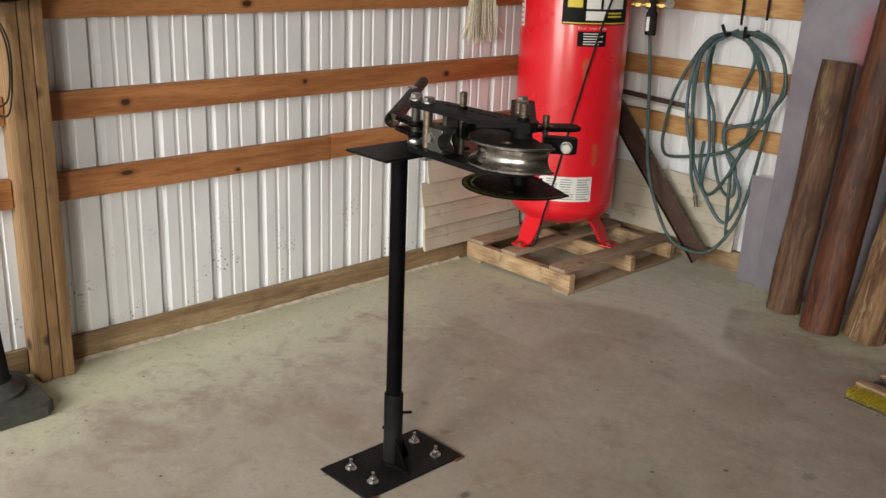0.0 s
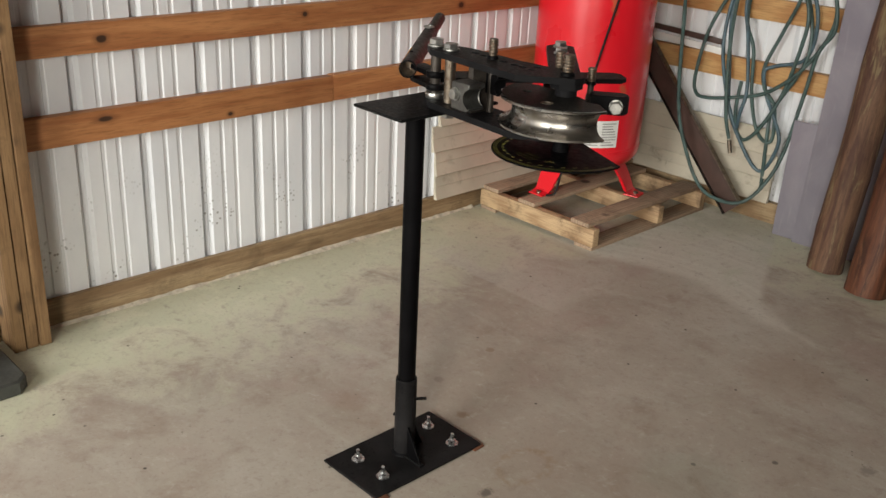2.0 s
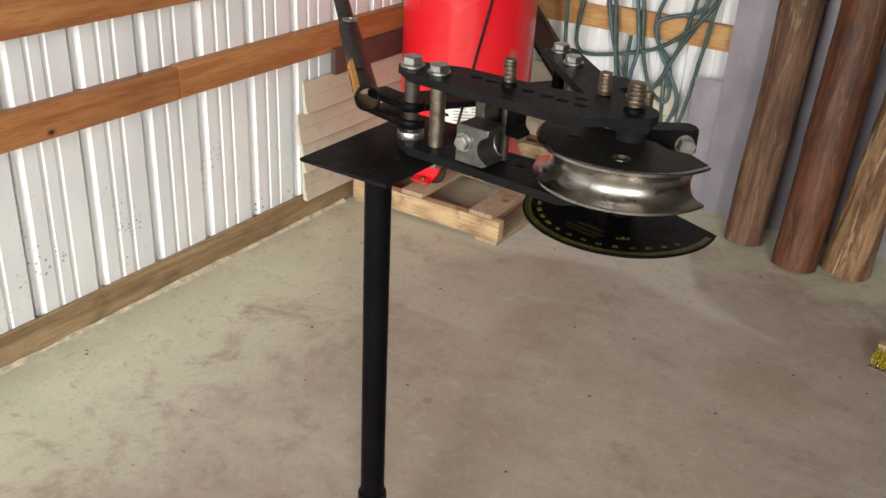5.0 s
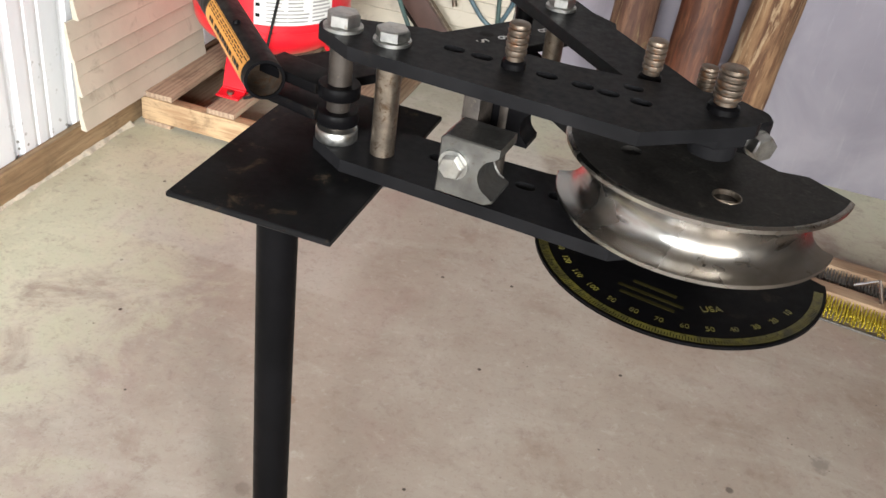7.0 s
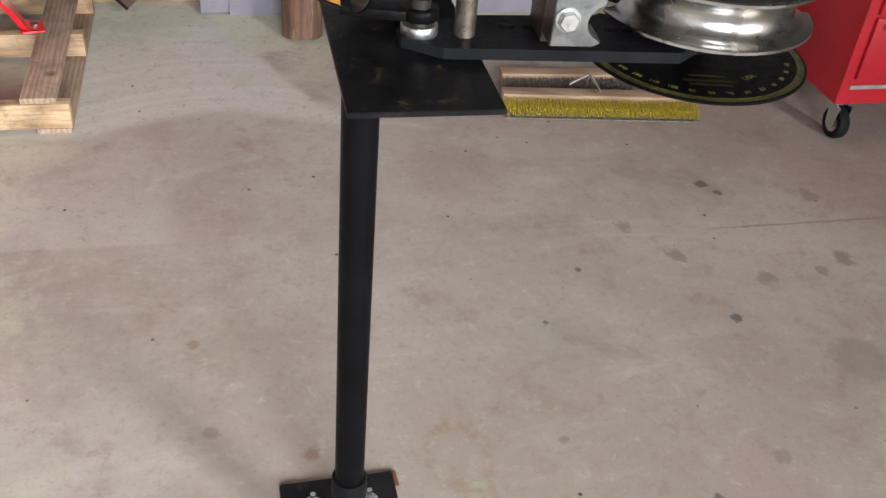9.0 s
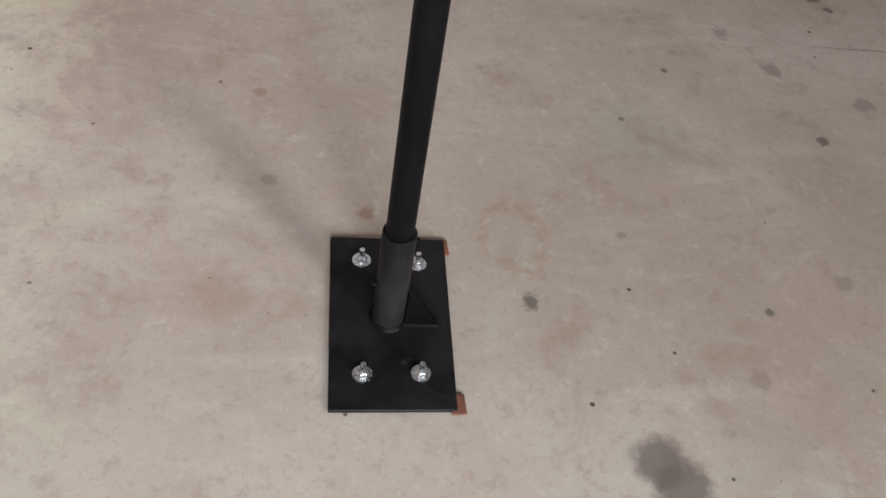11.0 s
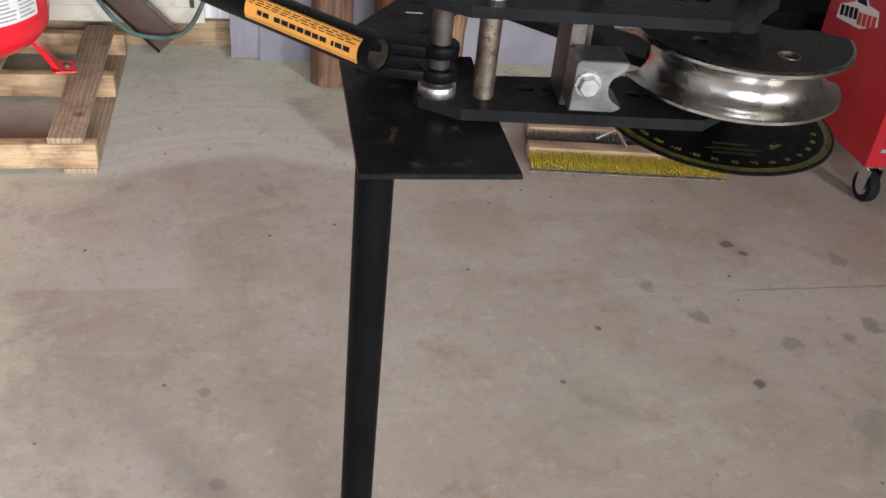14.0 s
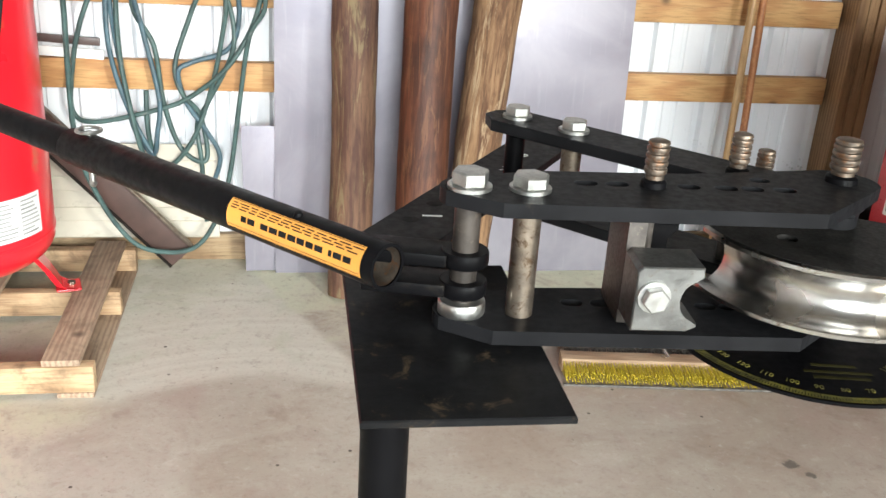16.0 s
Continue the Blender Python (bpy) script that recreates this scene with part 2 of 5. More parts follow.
    marks = [
        (1.128, 1.063, 0.020, 0.9, oil), (1.159, 1.016, 0.013, 0.9, oil), (0.971, 0.513, 0.015, 0.9, oil),
        (0.654, 0.728, 0.008, 0.9, oil), (0.519, 0.551, 0.007, 0.9, oil), (0.833, 0.886, 0.022, 0.75, damp),
        (0.92, 0.753, 0.026, 0.75, damp), (1.114, 0.645, 0.028, 0.75, damp), (1.273, 0.657, 0.02, 0.7, damp),
        (1.356, 0.696, 0.03, 0.85, damp), (1.191, 0.343, 0.075, 0.6, damp), (0.425, -0.268, 0.05, 0.95, (0.12, 0.10, 0.085)), (0.452, -0.31, 0.05, 0.95, (0.12, 0.10, 0.085)),
        (0.255, 0.044, 0.018, 1.0, (0.1, 0.085, 0.075)), (0.7, 0.037, 0.010, 0.9, oil), (-0.246, 0.575, 0.014, 0.55, rust),
        (-0.034, 0.247, 0.018, 0.6, rust), (-0.214, 0.322, 0.016, 0.5, (0.16, 0.12, 0.1)), (-0.281, 0.039, 0.06, 0.2, rust),
        (0.639, -0.11, 0.02, 0.45, (0.13, 0.11, 0.1)), (0.873, 0.112, 0.02, 0.45, (0.12, 0.1, 0.09)), (0.455, 0.213, 0.012, 0.5, (0.14, 0.1, 0.08)),
        (0.54, 0.49, 0.13, 0.25, (0.2, 0.21, 0.16)), (1.42, 0.98, 0.03, 0.4, oil), (0.46, 1.16, 0.16, 0.3, (0.27, 0.17, 0.12)),
    ]
    wob = g.math("MULTIPLY", g.math("SUBTRACT", g.noise(p, 38.0, 5, 0.65), 0.5), 2.6)
    for x, y, r, k, c in marks:
        d = g.math("DIVIDE", g.vec("DISTANCE", p, (x, y, 0.0)), r)
        col = g.mix(g.math("MULTIPLY", g.ramp(g.math("ADD", d, g.math("MULTIPLY", wob, 0.35 if r > 0.04 else 1.0)), 1.2, 0.6), k * 0.85), col, c)
    # a rusty ring mark beside the stand
    d = g.math("ABSOLUTE", g.math("SUBTRACT", g.vec("DISTANCE", g.vec("MULTIPLY", p, (1.5, 1.0, 1.0)), (0.36, 0.2, 0.0)), 0.085))
    col = g.mix(g.math("MULTIPLY", g.ramp(g.math("ADD", d, g.math("MULTIPLY", wob, 0.012)), 0.03, 0.0), g.math("MULTIPLY", g.ramp(blot, 0.42, 0.6), 0.42)), col, (0.27, 0.17, 0.09))
    # hairline crack before the tool chest
    line = g.math("ABSOLUTE", g.math("SUBTRACT", g.math("ADD", sy, g.math("MULTIPLY", wob, 0.006)), 0.856))
    crack = g.math("MULTIPLY", g.ramp(line, 0.005, 0.0015), g.math("MULTIPLY", g.ramp(sx, 1.0, 1.15), g.ramp(sx, 1.75, 1.5)))
    col = g.mix(g.math("MULTIPLY", crack, 0.55), col, (0.16, 0.12, 0.1))
    g.put(bsdf.inputs["Base Color"], col)
    g.put(bsdf.inputs["Roughness"], g.ramp(mid, 0.3, 0.7, 0.5, 0.75))
    g.bump(g.math("ADD", fine, mid), 0.12, 0.002, bsdf)
    return m


def painted_steel():
    """White ribbed sheet with dust, and specks of mildew towards the floor."""
    m, tree, bsdf = material("white_steel")
    g = Graph(tree)
    p = g.coords(world_space=True)
    sep = g.node("ShaderNodeSeparateXYZ")
    g.link(p, sep.inputs[0])
    big, fine = g.noise(g.coords((1, 1, 0.4), True), 4.0, 5, 0.6), g.noise(p, 60.0, 4, 0.6)
    col = g.mix(g.ramp(big, 0.35, 0.7), (0.69, 0.712, 0.75), (0.79, 0.805, 0.83))
    v = g.node("ShaderNodeTexVoronoi")
    v.inputs["Scale"].default_value = 62.0
    g.link(p, v.inputs["Vector"])
    low = g.math("MULTIPLY", g.ramp(sep.outputs[2], 0.55, 0.12), g.ramp(g.noise(p, 7.5, 4), 0.53, 0.64))
    specks = g.math("MULTIPLY", g.ramp(v.outputs["Distance"], 0.34, 0.2), low)
    col = g.mix(g.math("MULTIPLY", specks, 0.8), col, (0.12, 0.11, 0.09))
    col = g.mix(g.math("MULTIPLY", g.ramp(fine, 0.6, 0.8), 0.12), col, (0.4, 0.37, 0.33))
    g.put(bsdf.inputs["Base Color"], col)
    bsdf.inputs["Roughness"].default_value = 0.38
    g.bump(big, 0.04, 0.002, bsdf)
    return m


def sheet_metal():
    """Dull grey sheet with handling marks, a red smear and a soft pale patch."""
    m, tree, bsdf = material("grey_sheet_metal")
    g = Graph(tree)
    p = g.coords()
    big, fine, drag = g.noise(p, 3.0, 5, 0.6, 0.5), g.noise(p, 70.0, 4, 0.6), g.noise(g.coords((6.0, 1.0, 0.6)), 9.0, 5, 0.6)
    col = g.mix(g.ramp(big, 0.35, 0.68), (0.25, 0.238, 0.285), (0.325, 0.31, 0.355))
    col = g.mix(g.math("MULTIPLY", g.ramp(drag, 0.55, 0.72), 0.25), col, (0.40, 0.39, 0.425))
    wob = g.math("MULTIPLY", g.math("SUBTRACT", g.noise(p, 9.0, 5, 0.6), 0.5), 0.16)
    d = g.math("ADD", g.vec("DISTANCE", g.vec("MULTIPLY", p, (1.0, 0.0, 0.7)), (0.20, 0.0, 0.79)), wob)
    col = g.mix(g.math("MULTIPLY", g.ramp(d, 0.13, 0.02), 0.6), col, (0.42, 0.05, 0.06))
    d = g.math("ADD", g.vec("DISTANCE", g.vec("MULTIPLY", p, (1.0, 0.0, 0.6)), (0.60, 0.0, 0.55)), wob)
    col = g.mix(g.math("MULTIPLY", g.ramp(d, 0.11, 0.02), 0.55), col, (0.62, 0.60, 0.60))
    g.put(bsdf.inputs["Base Color"], col)
    bsdf.inputs["Metallic"].default_value = 0.3
    g.put(bsdf.inputs["Roughness"], g.ramp(big, 0.3, 0.7, 0.3, 0.45))
    g.bump(big, 0.08, 0.006, bsdf)
    return m


def tank_enamel():
    """Glossy red enamel, dusty in places, with two rubbed brown streaks."""
    m, tree, bsdf = material("red_enamel")
    g = Graph(tree)
    p = g.coords(world_space=True)
    big, fine = g.noise(p, 3.0, 4, 0.55), g.noise(p, 26.0, 4, 0.6)
    col = g.mix(g.ramp(big, 0.35, 0.7), (0.70, 0.010, 0.022), (0.76, 0.014, 0.028))
    for spot, size in (((-0.735, 1.78, 0.55), 0.045), ((-0.75, 1.70, 0.93), 0.035), ((-0.78, 1.66, 0.80), 0.025)):
        d = g.vec("LENGTH", g.vec("MULTIPLY", g.vec("SUBTRACT", p, spot), (1.6, 1.6, 0.45)), (0.0, 0.0, 0.0))
        d = g.math("ADD", d, g.math("MULTIPLY", g.math("SUBTRACT", fine, 0.5), 0.07))
        col = g.mix(g.math("MULTIPLY", g.ramp(d, size, size * 0.35), 0.6), col, (0.36, 0.17, 0.07))
    g.put(bsdf.inputs["Base Color"], col)
    g.put(bsdf.inputs["Roughness"], g.ramp(big, 0.3, 0.7, 0.26, 0.36))
    bsdf.inputs["Coat Weight"].default_value = 0.4
    bsdf.inputs["Coat Roughness"].default_value = 0.12
    return m


M = dict(
    concrete=concrete(),
    steel_white=painted_steel(),
    girt=wood("stained_pine", (0.43, 0.19, 0.074), (0.30, 0.112, 0.04), 1, 24, 0.55, False, 0.0, ((-0.19, 0.648, 0.034, 0.012), (-0.18, 0.888, 0.02, 0.013), (0.55, 0.905, 0.012, 0.01), (0.243, 0.60, 0.012, 0.008), (1.298, 0.885, 0.016, 0.012), (0.30, 1.20, 0.02, 0.012))),
    girt_pale=wood("pale_pine", (0.55, 0.33, 0.14), (0.42, 0.21, 0.08), 0, 24, 0.6),
    treated=wood("treated_pine", (0.33, 0.20, 0.098), (0.2, 0.11, 0.05), 2, 20, 0.65, True, 0.35),
    sill=wood("sill_pine", (0.35, 0.25, 0.145), (0.21, 0.13, 0.068), 1, 18, 0.7, True, 0.4),
    sill_x=wood("sill_pine_back", (0.35, 0.25, 0.145), (0.21, 0.13, 0.068), 0, 18, 0.7, True, 0.4),
    pallet_x=wood("pallet_wood", (0.50, 0.35, 0.205), (0.32, 0.2, 0.11), 0, 22, 0.75, True, 0.75),
    pallet_y=wood("pallet_board", (0.40, 0.295, 0.205), (0.28, 0.19, 0.13), 1, 22, 0.75, True, 0.5),
    black=plain("black_paint", (0.0032, 0.0031, 0.0036), 0.42, 0.0, 0.3, 9, 90, 0.03, 0.0005, (0.018, 0.015, 0.012), 0.05),
    black_plate=plain("black_plate", (0.008, 0.008, 0.0085), 0.38, 0.0, 0.4, 12, 120, 0.12, 0.0008, (0.07, 0.05, 0.03), 0.16),
    black_base=plain("scuffed_black_paint", (0.012, 0.0115, 0.012), 0.34, 0.0, 0.4, 9, 140, 0.12, 0.0008, (0.035, 0.03, 0.028), 0.1),
    bright_zinc=plain("bright_zinc", (0.66, 0.67, 0.68), 0.28, 1.0, 0.15, 60, 200, 0.02, 0.0002),
    link=plain("dark_link_steel", (0.0095, 0.0095, 0.0105), 0.45, 0.0, 0.25, 14, 120, 0.03, 0.0004, (0.024, 0.021, 0.018), 0.02),
    cast=plain("grey_cast_steel", (0.155, 0.155, 0.15), 0.42, 0.95, 0.25, 40, 260, 0.25, 0.0008, (0.1, 0.085, 0.06), 0.15),
    die=polished_die(),
    die_flat=plain("blackened_die", (0.018, 0.017, 0.016), 0.45, 0.2, 0.3, 30, 300, 0.1, 0.0005, (0.05, 0.045, 0.04), 0.15),
    zinc=plain("zinc", (0.40, 0.40, 0.385), 0.4, 1.0, 0.2, 60, 200, 0.02, 0.0002, (0.3, 0.28, 0.24), 0.2),
    dark_pin=plain("dark_oiled_steel", (0.045, 0.038, 0.033), 0.45, 0.5, 0.35, 50, 300, 0.1, 0.0005, (0.11, 0.09, 0.07), 0.15),
    worn=plain("worn_steel", (0.21, 0.175, 0.14), 0.38, 0.9, 0.3, 50, 300, 0.12, 0.0005, (0.1, 0.065, 0.04), 0.3),
    rusty=plain("rusty_pin", (0.135, 0.108, 0.085), 0.42, 0.75, 0.35, 60, 300, 0.2, 0.0005, (0.16, 0.08, 0.04), 0.4),
    rust=plain("rust", (0.13, 0.05, 0.025), 0.8, 0.0, 0.4, 40, 200, 0.3, 0.001),
    red=tank_enamel(),
    red_chest=plain("red_chest_paint", (0.42, 0.012, 0.022), 0.35, 0.0, 0.1, 6, 120, 0.04, 0.0006),
    yellow=plain("yellow_bristle", (0.52, 0.41, 0.03), 0.6, 0.0, 0.3, 60, 300, 0.3, 0.002),
    bristle=plain("grey_bristle", (0.14, 0.13, 0.12), 0.7, 0.0, 0.4, 60, 300, 0.3, 0.002),
    straw=plain("straw_bristle", (0.58, 0.53, 0.42), 0.8, 0.0, 0.3, 60, 300, 0.3, 0.002),
    broom_wood=wood("broom_wood", (0.5, 0.33, 0.16), (0.36, 0.21, 0.09), 2, 18, 0.5, False),
    broom_block=wood("broom_block", (0.4, 0.28, 0.18), (0.28, 0.18, 0.11), 0, 18, 0.7, False),
    log_a=bark("old_post_wood", (0.16, 0.086, 0.05), (0.075, 0.033, 0.022), (0.21, 0.165, 0.085)),
    log_b=bark("red_post_wood", (0.125, 0.042, 0.02), (0.055, 0.018, 0.009), (0.17, 0.072, 0.034), 0.6),
    log_c=bark("peeled_post_wood", (0.30, 0.18, 0.095), (0.10, 0.046, 0.023), (0.46, 0.34, 0.21), 0.85),
    sheet=sheet_metal(),
    siding=plain("beige_siding", (0.47, 0.43, 0.35), 0.5, 0.0, 0.1, 4, 90, 0.05, 0.0005, (0.34, 0.30, 0.24), 0.2),
    brown=plain("brown_trim_paint", (0.075, 0.045, 0.038), 0.45, 0.0, 0.2, 8, 120, 0.06, 0.0008),
    dark_edge=plain("dark_trim_edge", (0.02, 0.016, 0.014), 0.5),
    hose=plain("green_rubber_hose", (0.048, 0.088, 0.082), 0.5, 0.0, 0.3, 20, 120, 0.1, 0.0006, (0.12, 0.14, 0.13), 0.2),
    hose_blue=plain("blue_rubber_hose", (0.055, 0.10, 0.125), 0.5, 0.0, 0.3, 20, 120, 0.1, 0.0006, (0.13, 0.15, 0.15), 0.2),
    grit=plain("pale_grit", (0.52, 0.47, 0.38), 0.9, 0.0, 0.3, 30, 200, 0.4, 0.002, (0.36, 0.30, 0.22), 0.25),
    rubber=plain("black_rubber", (0.018, 0.018, 0.018), 0.6),
    chrome=plain("chrome", (0.7, 0.7, 0.7), 0.2, 1.0, 0.1, 20, 200, 0.03, 0.0004),
    brass=plain("brass", (0.5, 0.36, 0.14), 0.35, 1.0, 0.2, 30, 200, 0.05, 0.0005),
    paper=plain("white_label", (0.72, 0.72, 0.7), 0.5, 0.0, 0.05, 10, 200, 0.02, 0.0003),
    print_grey=plain("grey_print", (0.30, 0.30, 0.29), 0.6),
    print_black=plain("black_print", (0.012, 0.012, 0.012), 0.45),
    print_yellow=plain("yellow_print", (0.65, 0.50, 0.05), 0.5, 0.0, 0.1),
    print_dull=plain("dull_scale_print", (0.024, 0.021, 0.007), 0.55),
    scale_yellow=plain("worn_scale_yellow", (0.105, 0.092, 0.015), 0.5, 0.0, 0.4, 40, 300, 0.05, 0.0003, (0.03, 0.026, 0.01), 0.5),
    print_red=plain("red_print", (0.5, 0.03, 0.02), 0.5),
    orange=plain("orange_label", (0.60, 0.265, 0.045), 0.45, 0.0, 0.15, 10, 200, 0.02, 0.0003),
    trunk=plain("brown_case", (0.045, 0.022, 0.018), 0.5, 0.0, 0.25, 5, 90, 0.1, 0.001),
    dark=plain("dark_clutter", (0.012, 0.011, 0.011), 0.6),
    outer=plain("wall_board", (0.45, 0.43, 0.40), 0.8, 0.0, 0.1, 3, 60, 0.1, 0.001),
    ceiling=plain("ceiling_board", (0.55, 0.53, 0.5), 0.85, 0.0, 0.1, 3, 60, 0.1, 0.001),
    cast_green=plain("grey_green_cast", (0.05, 0.052, 0.047), 0.6, 0.1, 0.3, 14, 120, 0.2, 0.001),
)

# ---- mesh helpers ----


def empty_thing(name, at, label, category, group="", rz=0.0, kind=""):
    ob = new(name)
    ob.empty_display_size = 0.05
    ob.matrix_world = pose(*at, 0, 0, rz)
    return tagged(ob, label, category, group, kind)


def solid(name, bm, mat, angle=35):
    bmesh.ops.recalc_face_normals(bm, faces=bm.faces)
    lim = radians(angle)
    for f in bm.faces:
        f.smooth = True
    for e in bm.edges:
        e.smooth = len(e.link_faces) == 2 and e.calc_face_angle(4.0) < lim
    me = bpy.data.meshes.new(name)
    bm.to_mesh(me)
    bm.free()
    me.materials.append(M[mat])
    return new(name, me)


def part(name, bm, mat, parent, label="", m=None, angle=35):
    """One mesh under a thing or a part, in its parent's own axes."""
    ob = solid(name, bm, mat, angle)
    ob.parent = parent
    if m is not None:
        ob.matrix_basis = m
    return tagged(ob, label)


def whole(name, bm, mat, label, category="", group="", kind="", m=None, angle=35):
    ob = solid(name, bm, mat, angle)
    if m is not None:
        ob.matrix_world = m
    return tagged(ob, label, category, group, kind)


def B():
    return bmesh.new()


def box(bm, x0, x1, y0, y1, z0, z1, bevel=0.0, m=None):
    r = bmesh.ops.create_cube(bm, size=1.0)
    vs = r["verts"]
    t = Matrix.Translation(((x0 + x1) / 2, (y0 + y1) / 2, (z0 + z1) / 2)) @ Matrix.Diagonal((x1 - x0, y1 - y0, z1 - z0, 1))
    bmesh.ops.transform(bm, matrix=(m @ t) if m is not None else t, verts=vs)
    if bevel:
        es = {e for v in vs for e in v.link_edges}
        bmesh.ops.bevel(bm, geom=list(es), offset=bevel, segments=2, affect="EDGES", profile=0.6)
    return bm


def rod(bm, a, b, r, r2=None, n=20, caps=True):
    a, b = Vector(a), Vector(b)
    q = (b - a).to_track_quat("Z", "Y").to_matrix().to_4x4()
    m = Matrix.Translation((a + b) / 2) @ q
    bmesh.ops.create_cone(bm, cap_ends=caps, segments=n, radius1=r, radius2=r if r2 is None else r2, depth=(b - a).length, matrix=m)
    return bm


def prism(bm, pts, z0, z1, bevel=0.0, m=None):
    """A flat plate with the outline pts."""
    lo = [bm.verts.new((x, y, z0)) for x, y in pts]
    hi = [bm.verts.new((x, y, z1)) for x, y in pts]
    n = len(pts)
    bm.faces.new(lo[::-1])
    bm.faces.new(hi)
    for i in range(n):
        bm.faces.new((lo[i], lo[(i + 1) % n], hi[(i + 1) % n], hi[i]))
    if bevel:
        es = [e for e in bm.edges if all(v in lo for v in e.verts) or all(v in hi for v in e.verts)]
        bmesh.ops.bevel(bm, geom=es, offset=bevel, segments=1, affect="EDGES")
    if m is not None:
        bmesh.ops.transform(bm, matrix=m, verts=bm.verts)
    return bm


def lathe(bm, profile, n=48, a0=0.0, a1=360.0, m=None, closed=False):
    """Turns the profile (r, z) round the z axis."""
    full = abs(a1 - a0) >= 359.9
    steps = n if full else n + 1
    rings = []
    for i in range(steps):
        a = radians(a0 + (a1 - a0) * i / n)
        rings.append([bm.verts.new((r * math.cos(a), r * math.sin(a), z)) for r, z in profile])
    k = len(profile)
    for i in range(n):
        p, q = rings[i], rings[(i + 1) % steps]
        for j in range(k if closed else k - 1):
            bm.faces.new((p[j], q[j], q[(j + 1) % k], p[(j + 1) % k]))
    if closed and not full:
        bm.faces.new(rings[0])
        bm.faces.new(rings[-1][::-1])
    bmesh.ops.remove_doubles(bm, verts=bm.verts, dist=1e-6)
    if m is not None:
        bmesh.ops.transform(bm, matrix=m, verts=bm.verts)
    return bm


def spline(pts, per=8):
    """A smooth line through the points."""
    pts = [Vector(p) for p in pts]
    out = []
    for i in range(len(pts) - 1):
        p0, p1, p2, p3 = pts[max(i - 1, 0)], pts[i], pts[i + 1], pts[min(i + 2, len(pts) - 1)]
        for j in range(per):
            t = j / per
            out.append(0.5 * (2 * p1 + (p2 - p0) * t + (2 * p0 - 5 * p1 + 4 * p2 - p3) * t * t + (3 * p1 - p0 - 3 * p2 + p3) * t ** 3))
    return out + [pts[-1]]


def sweep(bm, line, r, n=10):
    """A round hose along the line."""
    line = [Vector(p) for p in line]
    side, rings = None, []
    for i, p in enumerate(line):
        d = (line[min(i + 1, len(line) - 1)] - line[max(i - 1, 0)]).normalized()
        if side is None:
            side = d.orthogonal().normalized()
        side = (side - d * side.dot(d)).normalized()
        up = d.cross(side)
        rings.append([bm.verts.new(p + r * (math.cos(2 * math.pi * k / n) * side + math.sin(2 * math.pi * k / n) * up)) for k in range(n)])
    for a, b in zip(rings, rings[1:]):
        for k in range(n):
            bm.faces.new((a[k], a[(k + 1) % n], b[(k + 1) % n], b[k]))
    bm.faces.new(rings[0][::-1])
    bm.faces.new(rings[-1])
    return bm


def hexagon(r, turn=0.0):
    return [(r * math.cos(radians(60 * i + turn)), r * math.sin(radians(60 * i + turn))) for i in range(6)]


def bolt_head(name, parent, m, across=0.03, high=0.012, washer=0.02, mat="zinc", label=""):
    """A hexagon head on its washer, standing on the plane z = 0 of m."""
    bm = prism(B(), hexagon(across / 2 / math.cos(radians(30)), 12), 0.003, 0.003 + high, high * 0.12)
    head = part(name, bm, mat, parent, label, m)
    part("washer", lathe(B(), [(0.0, 0.0), (washer, 0.0), (washer, 0.003), (0.0, 0.0032)], 28), mat, head)
    return head


def lettering(name, text, size, mat, parent, m, label=""):
    """Flat printed characters as a mesh."""
    cu = bpy.data.curves.new(name, "FONT")
    cu.body, cu.size, cu.extrude = text, size, 0.0002
    cu.align_x, cu.align_y = "CENTER", "CENTER"
    tmp = bpy.data.objects.new(name, cu)
    scene.collection.objects.link(tmp)
    me = bpy.data.meshes.new_from_object(tmp.evaluated_get(bpy.context.evaluated_depsgraph_get()))
    bpy.data.objects.remove(tmp)
    me.materials.clear()
    me.materials.append(M[mat])
    ob = new(name, me)
    ob.parent, ob.matrix_basis = parent, m
    return tagged(ob, label)

# ---- building ----
W, N_, E_, S_, TOP = ROOM["west"], ROOM["north"], ROOM["east"], ROOM["south"], ROOM["top"]
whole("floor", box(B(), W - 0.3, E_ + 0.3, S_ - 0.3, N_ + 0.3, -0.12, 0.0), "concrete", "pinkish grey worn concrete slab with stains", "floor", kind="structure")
whole("ceiling", box(B(), W - 0.2, E_ + 0.2, S_ - 0.2, N_ + 0.2, TOP, TOP + 0.12), "ceiling", "plain pale ceiling", "ceiling", kind="structure")
wall_west = whole("wall_west", box(B(), W - 0.16, W - 0.03, S_, N_ + 0.16, 0, TOP), "outer", "white ribbed steel wall with timber rails", "wall", kind="structure")
wall_north = whole("wall_north", box(B(), W - 0.03, E_, N_ + 0.03, N_ + 0.16, 0, TOP), "outer", "white ribbed steel back wall with timber rails", "wall", kind="structure")
bm = B()
box(bm, E_, E_ + 0.14, S_, N_ + 0.03, 0, TOP)
whole("wall_east", bm, "outer", "plain pale side wall", "wall", kind="structure")
bm = B()
for x0, x1, z0, z1 in ((W - 0.03, -1.1, 0, TOP), (1.5, 2.75, 0, TOP), (3.75, E_, 0, TOP), (-1.1, 1.5, 2.9, TOP), (2.75, 3.75, 2.8, TOP)):
    box(bm, x0, x1, S_ - 0.14, S_, z0, z1)
whole("wall_south", bm, "outer", "plain wall with a wide bay door and a doorway", "wall", kind="structure")
whole("ground", box(B(), -300, 300, -300, 300, -0.5, -0.125), "outer", "pale open yard", "ground", kind="structure")

PITCH = 0.2095


